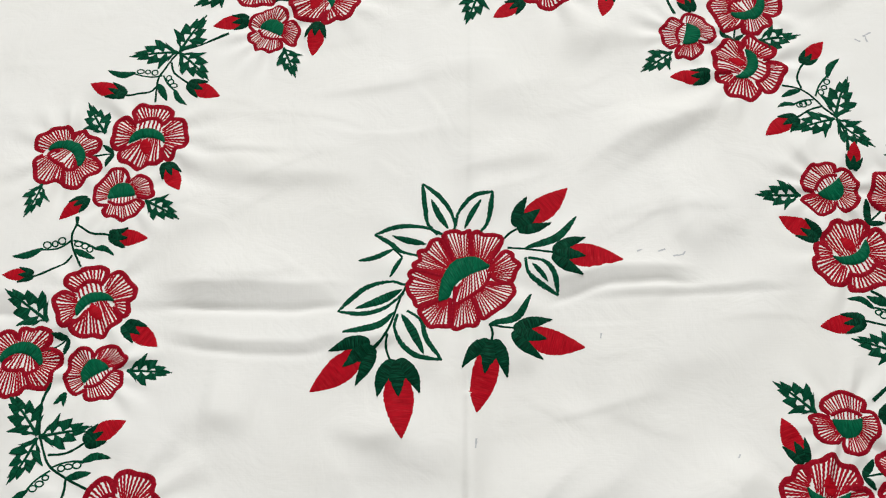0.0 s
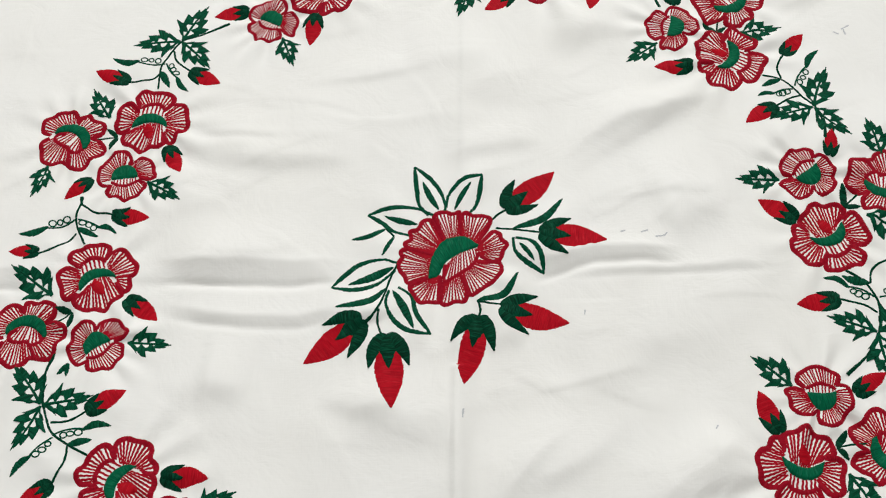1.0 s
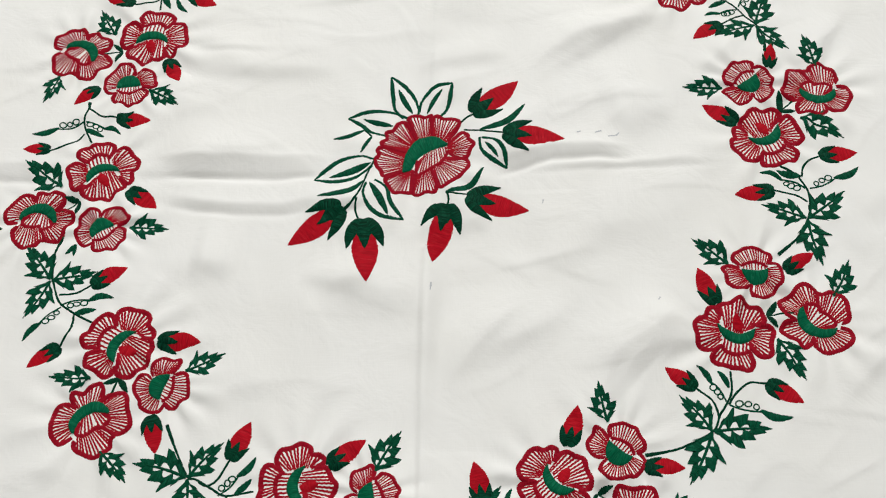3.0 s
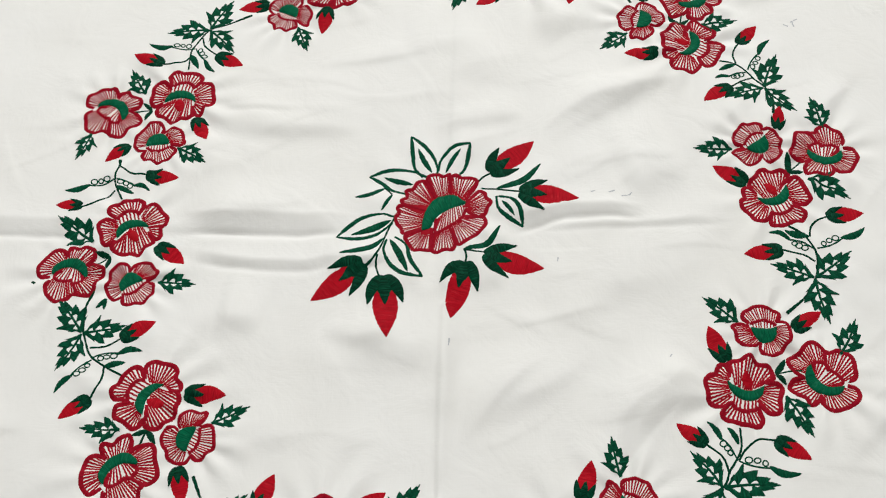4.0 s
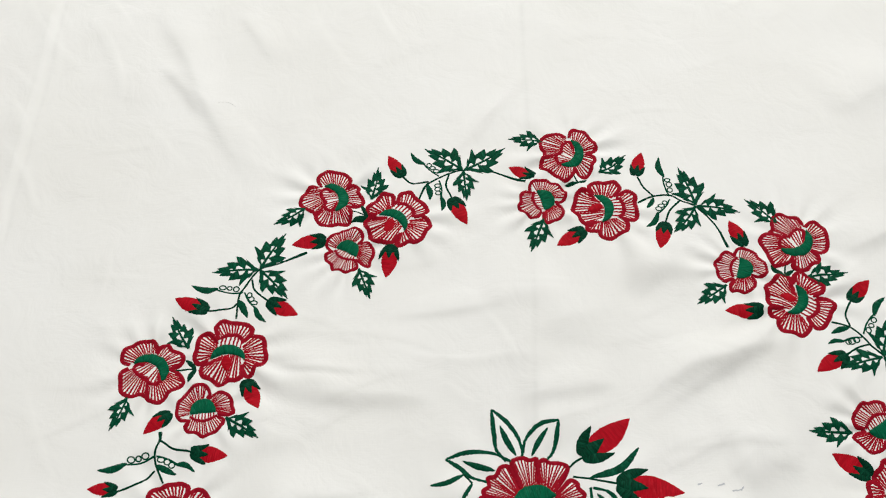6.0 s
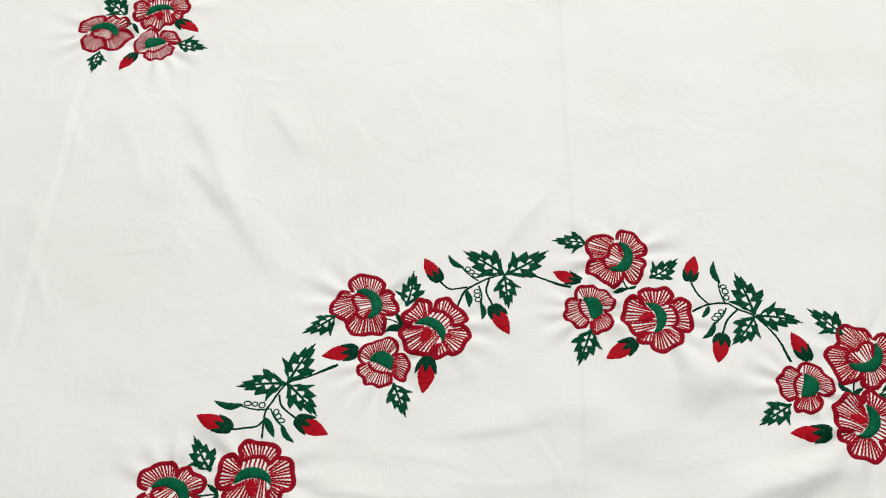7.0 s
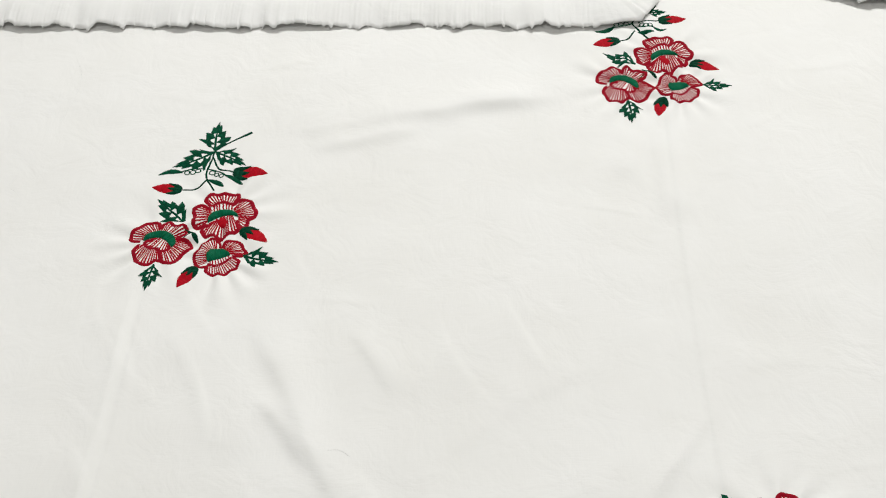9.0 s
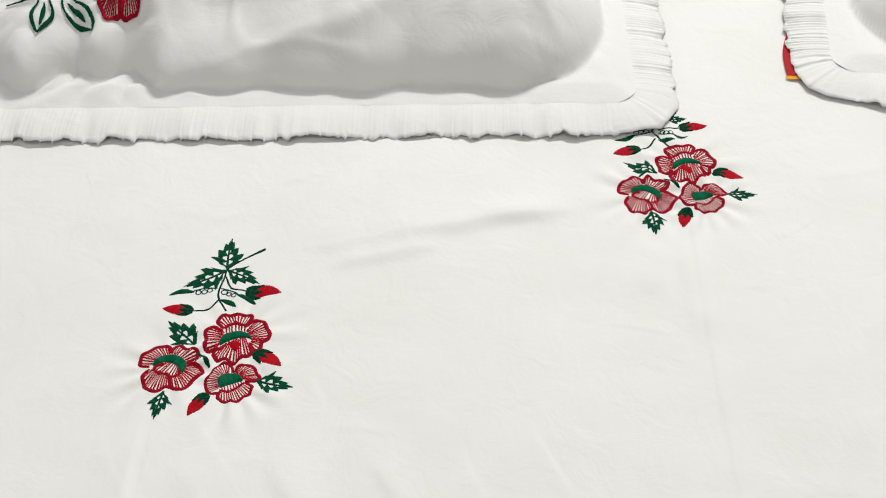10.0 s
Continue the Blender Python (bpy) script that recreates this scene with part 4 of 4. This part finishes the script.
blade((-0.0170, 0.9856), (0.0018, 0.9826))
# posy
flower("D", (0.0000, 0.0000), (-0.0186, 0.0416), (0.0453, 0.0171))
open_leaf(((-0.0340, 0.0867), (-0.0319, 0.0650), (-0.0295, 0.0495), (-0.0209, 0.0387)),
          ((-0.0340, 0.0867), (-0.0209, 0.0755), (-0.0113, 0.0628), (-0.0067, 0.0498), (-0.0076, 0.0414)), ((-0.0266, 0.0715), (-0.0123, 0.0433)))
open_leaf(((0.0259, 0.0767), (0.0080, 0.0719), (-0.0032, 0.0605), (-0.0062, 0.0471)),
          ((0.0259, 0.0767), (0.0236, 0.0606), (0.0205, 0.0483), (0.0147, 0.0402)), ((0.0161, 0.0690), (0.0014, 0.0439)))
open_leaf(((-0.0743, 0.0398), (-0.0567, 0.0457), (-0.0329, 0.0460), (-0.0162, 0.0381)),
          ((-0.0743, 0.0398), (-0.0613, 0.0318), (-0.0517, 0.0236), (-0.0375, 0.0201)), ((-0.0595, 0.0384), (-0.0304, 0.0297)))
open_leaf(((-0.1030, -0.0300), (-0.0927, -0.0196), (-0.0791, -0.0086), (-0.0605, -0.0045), (-0.0465, -0.0079)),
          ((-0.1030, -0.0300), (-0.0829, -0.0329), (-0.0648, -0.0274), (-0.0488, -0.0144)), ((-0.0887, -0.0278), (-0.0502, -0.0115)))
open_leaf(((-0.0179, -0.0727), (-0.0367, -0.0701), (-0.0494, -0.0603), (-0.0558, -0.0467), (-0.0539, -0.0334)),
          ((-0.0179, -0.0727), (-0.0300, -0.0558), (-0.0347, -0.0392), (-0.0461, -0.0311)), ((-0.0322, -0.0688), (-0.0507, -0.0336)))
open_leaf(((0.0774, -0.0179), (0.0625, -0.0068), (0.0536, 0.0033), (0.0517, 0.0158)),
          ((0.0774, -0.0179), (0.0750, -0.0015), (0.0677, 0.0105), (0.0540, 0.0156)), ((0.0694, -0.0067), (0.0571, 0.0103)))
bow((-0.0579, 0.0263), (-0.0726, 0.0178), (-0.0872, 0.0151))
bow((-0.0506, 0.0177), (-0.0605, -0.0005))
bow((-0.0568, -0.0316), (-0.0707, -0.0450), (-0.0980, -0.0495))
bow((0.0520, 0.0248), (0.0780, 0.0324), (0.0955, 0.0519))
bow((0.0201, -0.0422), (0.0432, -0.0355), (0.0553, -0.0160))
stem((-0.0474, -0.0094), (-0.0533, -0.0227), (-0.0595, -0.0441), (-0.0660, -0.0566), (-0.0751, -0.0648))
stem((-0.0615, -0.0520), (-0.0626, -0.0624), (-0.0592, -0.0735))
stem((0.0344, 0.0339), (0.0407, 0.0400), (0.0489, 0.0442))
stem((0.0371, 0.0262), (0.0520, 0.0237), (0.0758, 0.0181))
stem((0.0201, -0.0422), (0.0314, -0.0452), (0.0414, -0.0458))
stem((0.0215, -0.0424), (0.0231, -0.0501), (0.0216, -0.0569))
stem((-0.0506, 0.0177), (-0.0579, 0.0263))
bud((0.0456, 0.0441), (0.0885, 0.0792))
bud((0.0749, 0.0177), (0.1308, 0.0116))
bud((0.0404, -0.0486), (0.0956, -0.0624))
bud((0.0217, -0.0560), (0.0094, -0.1154))
bud((-0.0750, -0.0608), (-0.1219, -0.0964))
bud((-0.0546, -0.0736), (-0.0490, -0.1368))

# the cloth itself, with its sides hanging over the mattress
DROP = np.clip((np.abs(MX) - 0.985) / 0.12, 0, 1) + np.clip((-0.905 - MY) / 0.12, 0, 1)
CLOTH_Z = RELIEF - 0.33 * np.clip(DROP, 0, 1) ** 0.8
nx, ny = MX.shape
idx = np.arange(nx * ny).reshape(nx, ny)
quads = np.stack([idx[:-1, :-1], idx[1:, :-1], idx[1:, 1:], idx[:-1, 1:]], -1).reshape(-1, 4)
mesh_ob("cloth", np.stack([MX, MY, CLOTH_Z], -1).reshape(-1, 3), quads.tolist(), SHEET, sheet_root, "creased white cotton")


# ---- frilled pillows ----
def outline(a, b, r, n):
    """A rounded rectangle, counter-clockwise, evenly spaced, with its outward normals."""
    pts = []
    for cx, cy, t0 in ((a - r, b - r, 0), (r - a, b - r, 90), (r - a, r - b, 180), (a - r, r - b, 270)):
        for t in np.linspace(0, 90, 14):
            pts.append((cx + r * math.cos(radians(t0 + t)), cy + r * math.sin(radians(t0 + t))))
    p = even(np.array(pts + pts[:1]), 0.0005)
    d = np.concatenate([[0], np.cumsum(np.hypot(*np.diff(p, axis=0).T))])
    s = np.linspace(0, d[-1], n, endpoint=False)
    q = np.column_stack([np.interp(s, d, p[:, 0]), np.interp(s, d, p[:, 1])])
    t = np.roll(q, -1, 0) - np.roll(q, 1, 0)
    t /= np.hypot(*t.T)[:, None]
    return q, np.column_stack([t[:, 1], -t[:, 0]]), s


def bumps(p, scale, seed):
    rng = np.random.default_rng(seed)
    out = np.zeros(len(p))
    for _ in range(12):
        a, k = rng.uniform(0, math.tau), scale * rng.uniform(.5, 1.6)
        out += np.sin(k * (math.cos(a) * p[:, 0] + math.sin(a) * p[:, 1]) + rng.uniform(0, math.tau) + 1.3 * np.sin(k * .4 * p[:, 1]))
    return out / 12


def pillow_top(p, a, b, tall, seam, seed):
    """Height of the pillow's top over local points (n, 2): a flat margin of the case, then the stuffed body with rounded corners."""
    slack = np.clip((-.03 - p[:, 0]) / .10, 0, 1) if seed == 11 else 0 * p[:, 0]
    slack = slack * slack * (3 - 2 * slack)
    wavy = .006 * np.sin(p[:, 0] * 31 + 1) + .004 * np.sin(p[:, 0] * 77)
    qx, qy = np.abs(p[:, 0]) - (a - .030) + .125, np.abs(p[:, 1]) - (b - .024 - wavy * .6 - slack * (.018 + 1.5 * wavy)) + .125
    inside = .125 - np.hypot(np.maximum(qx, 0), np.maximum(qy, 0)) - np.minimum(np.maximum(qx, qy), 0)
    d = np.clip(inside / .16, 0, 1)
    body = np.clip(1 - (1 - d) ** 2, 0, 1) ** .66
    rim = np.clip(np.minimum(a - np.abs(p[:, 0]), b - np.abs(p[:, 1])) / .03, 0, 1)
    crumple = (.002 + .007 * slack) * np.abs(bumps(p, 70, seed + 7)) * 2 * np.clip(1.4 - d * 1.6, 0, 1) * rim
    soft = np.clip(d / .5, 0, 1)
    folds = np.exp(-(bumps(p, 17, seed + 3) / .045) ** 2) + .7 * np.exp(-(bumps(p, 26, seed + 9) / .04) ** 2)
    return seam + .006 * rim + tall * body + crumple + (.080 * bumps(p, 13, seed) + .016 * bumps(p, 40, seed + 1) + .007 * folds - .030 * np.abs(bumps(p, 19, seed + 12)) - .014 * np.abs(bumps(p, 34, seed + 13))) * soft


def pillow(x, y, turn, seed, a=.36, b=.24, tall=.098, seam=.013, frill=.052):
    root = tagged(new("pillow"), "plump white cotton pillow with a gathered frill on the sheet", "pillow", "pillows at the head of the bed")
    root.matrix_basis = pose(x, y, 0, 0, 0, turn)
    n, rings = 520, 80
    q, nrm, s = outline(a, b, .030, n)
    rho = 1 - (1 - np.linspace(0.004, 1, rings)) ** 1.5
    V, F = [], []
    for side in (1, 0):
        off = len(V)
        for r in rho:
            p = q * r
            z = pillow_top(p, a, b, tall, seam, seed) if side else seam - .011 * np.clip(1 - r ** 3, 0, 1) + 0 * p[:, 0]
            V += np.column_stack([p, z]).tolist()
        for k in range(rings - 1):
            for i in range(n):
                j = (i + 1) % n
                f = (off + k * n + i, off + (k + 1) * n + i, off + (k + 1) * n + j, off + k * n + j)
                F.append(f if side else f[::-1])
        F.append(tuple(off + i for i in range(n)) if side else tuple(off + i for i in reversed(range(n))))
    mesh_ob("cushion", V, F, COVER, root, "puffed white cotton case, lightly creased")
    # the frill: a flat band sewn on, then gathered cloth that waves towards its free edge
    n2, across = 3000, 9
    q, nrm, s = outline(a, b, .030, n2)
    rng = np.random.default_rng(seed + 5)
    length = s[-1]
    def chop(w, jitter):
        k = round(length / w)
        return np.sin(math.tau * k * s / length + rng.uniform(0, 6) + jitter * np.sin(s * 23 + rng.uniform(0, 6)) + jitter * np.sin(s * 61 + rng.uniform(0, 6)))
    flank = np.where(np.abs(nrm[:, 0]) > .45, 1.5, .22)
    gather = flank * (.45 * chop(.0048, 4) + .55 * chop(.0080, 5) + .3 * chop(.016, 3))
    sway = .6 * chop(.031, 2) + .5 * chop(.075, 2)
    patchy = .6 + .4 * chop(.13, 2)
    square = 1 / np.maximum(np.abs(nrm[:, 0]), np.abs(nrm[:, 1])) ** .3
    teeth = np.clip(chop(.041, 4) - .80, 0, 1) / .20 + .7 * np.clip(chop(.023, 4) - .86, 0, 1) / .14
    ragged = .0004 * chop(.012, 2) + .0026 * chop(.085, 2) + .0010 * chop(.033, 2) + .0026 * teeth * np.where(np.abs(nrm[:, 1]) > .7, 1, .3)
    lifted = np.where(np.abs(nrm[:, 1]) > .7, .0016 + .0022 * chop(.17, 2) + .0008 * chop(.06, 2), .0)
    nip = .0020 * teeth * np.where(np.abs(nrm[:, 1]) > .7, 1, 0)
    V, F = [], []
    for face in (0, 1):
        for k in range(across + 1):
            t = k / across
            p = q + nrm * (square * (frill * t) + ragged * t * t - .004)[:, None]
            z = seam + (.0040 + (.0022 if turn < 0 else 0) + lifted - seam) * t + .0013 * gather * patchy * (0.4 + .6 * abs(2 * t - 1)) * min(1, t * 5) + .0016 * sway * t ** 2 - nip * t ** 4 + .002 * math.sin(math.pi * t)
            z = np.maximum(z, .0055 if turn < 0 else .003) - (.0008 if face else 0)
            V += np.column_stack([p, z]).tolist()
        off = face * (across + 1) * n2
        for k in range(across):
            for i in range(n2):
                j = (i + 1) % n2
                f = (off + k * n2 + i, off + (k + 1) * n2 + i, off + (k + 1) * n2 + j, off + k * n2 + j)
                F.append(f if not face else f[::-1])
    rim, low = across * n2, (2 * across + 1) * n2
    F += [(rim + i, low + i, low + (i + 1) % n2, rim + (i + 1) % n2) for i in range(n2)]
    mesh_ob("frill", V, F, COVER, root, "gathered white frill")
    return root, lambda p: pillow_top(p, a, b, tall, seam, seed)


left_pillow, top_z = pillow(-.493, 1.270, 0.5, 11, a=.455)
pillow(.588, 1.281, -8, 23)

# the posy sewn on the pillow, of which the lower part comes into view
GROUND[0], HOME[0] = lambda p: top_z(p) + .0022, left_pillow
open_leaf(((-0.2537, -0.1695), (-0.2605, -0.1559), (-0.2598, -0.1432), (-0.2544, -0.1315)),
          ((-0.2537, -0.1695), (-0.2413, -0.1546), (-0.2381, -0.1430), (-0.2436, -0.1292)), ((-0.2511, -0.1616), (-0.2478, -0.1354)))
open_leaf(((-0.1895, -0.1623), (-0.2150, -0.1486), (-0.2261, -0.1377), (-0.2296, -0.1268)),
          ((-0.1895, -0.1623), (-0.1908, -0.1475), (-0.2041, -0.1319), (-0.2186, -0.1229)), ((-0.1995, -0.1502), (-0.2232, -0.1292)))
stem((-0.2940, -0.1384), (-0.2765, -0.1341), (-0.2542, -0.1262))
flower("D", (-0.1484, -0.0971), (-0.1694, -0.0511), (-0.1024, -0.0761))

# a folded red cloth whose edge shows beside the other pillow
def folded_cloth(x, y, turn):
    root = tagged(new("folded_cloth"), "red cloth with a yellow hem tucked under the frilled pillow", "cloth")
    root.matrix_basis = pose(x, y, 0, 0, 0, turn)
    for name, y0, y1, m, z in (("cloth_fold", .007, .115, RED_CLOTH, .0042), ("hem", .0, .007, YELLOW_CLOTH, .0038)):
        bm = bmesh.new()
        bmesh.ops.create_grid(bm, x_segments=30, y_segments=12, size=.5)
        for v in bm.verts:
            px, py = v.co.x + .5, v.co.y + .5
            edge = min(1, px * 14) ** .5
            narrow = (.016 * max(0, py - .35) ** 1.3 if name == "cloth_fold" else .002)
            v.co = Vector((px * .4 + (narrow - .004 * math.sin(py * 3.1)) * (1 - px), y0 + py * (y1 - y0), .0025 + (z - .0025) * edge + .0004 * math.sin(px * 40 + py * 9)))
        ob = part(name, bm, m, root)
        for f in ob.data.polygons:
            f.use_smooth = True


folded_cloth(.147, 1.090, -8)


# ---- small traces on the sheet ----
def yarn_end(*points):
    p = curve(points, .002)
    st = Stitch()
    st.line(p, .00015, dome=.0003, lift=.0004, ragged=.0001, across=2)
    ob = st.make("loose_thread", GREY_YARN, None)
    tagged(ob, "thin pale grey loose thread lying on the sheet", "thread", "loose threads on the sheet")


def mark(a, b):
    """A pencil trace left from the drawing of the pattern."""
    st = Stitch()
    p = curve((a, b), .001)
    st.line(p, .0007, dome=.0001, lift=.0002, ragged=.0006, across=2)
    st.make("pencil_mark", PENCIL, HOME[0])


GREY_YARN = thread("grey_yarn", (0.72, 0.72, 0.70), (0.66, 0.66, 0.65), (0.5, 0.5, 0.48))
PENCIL = thread("pencil_grey", (0.52, 0.53, 0.55), (0.44, 0.45, 0.48), (0.5, 0.5, 0.5))
GROUND[0], HOME[0] = height, sheet_root
yarn_end((-0.6616, 0.9315), (-0.6458, 0.8932), (-0.6463, 0.8516), (-0.6520, 0.8247))
yarn_end((-0.6752, 0.7460), (-0.6803, 0.7283), (-0.6688, 0.7167), (-0.6691, 0.7035))
yarn_end((-0.3233, 0.4286), (-0.3127, 0.4297), (-0.3039, 0.4242))
knot = Stitch()
knot.line(curve(((-0.3948, -0.0762), (-0.3905, -0.0790)), .0006), .0024)
knot.make("thread_knot", DARK_GREEN, sheet_root, "dark stray knot of thread")
mark((0.1609, 0.0182), (0.1671, 0.0204))
mark((0.1731, 0.0139), (0.1806, 0.0152))
mark((0.1806, 0.0148), (0.1834, 0.0181))
mark((0.1096, -0.0555), (0.1103, -0.0511))
mark((0.0080, -0.1454), (0.0087, -0.1377))
mark((0.1439, 0.0191), (0.1480, 0.0206))
mark((0.2070, -0.1551), (0.2089, -0.1518))
mark((0.3629, 0.2290), (0.3705, 0.2334))
mark((0.3659, 0.2228), (0.3646, 0.2304))
mark((0.3600, 0.2235), (0.3552, 0.2263))
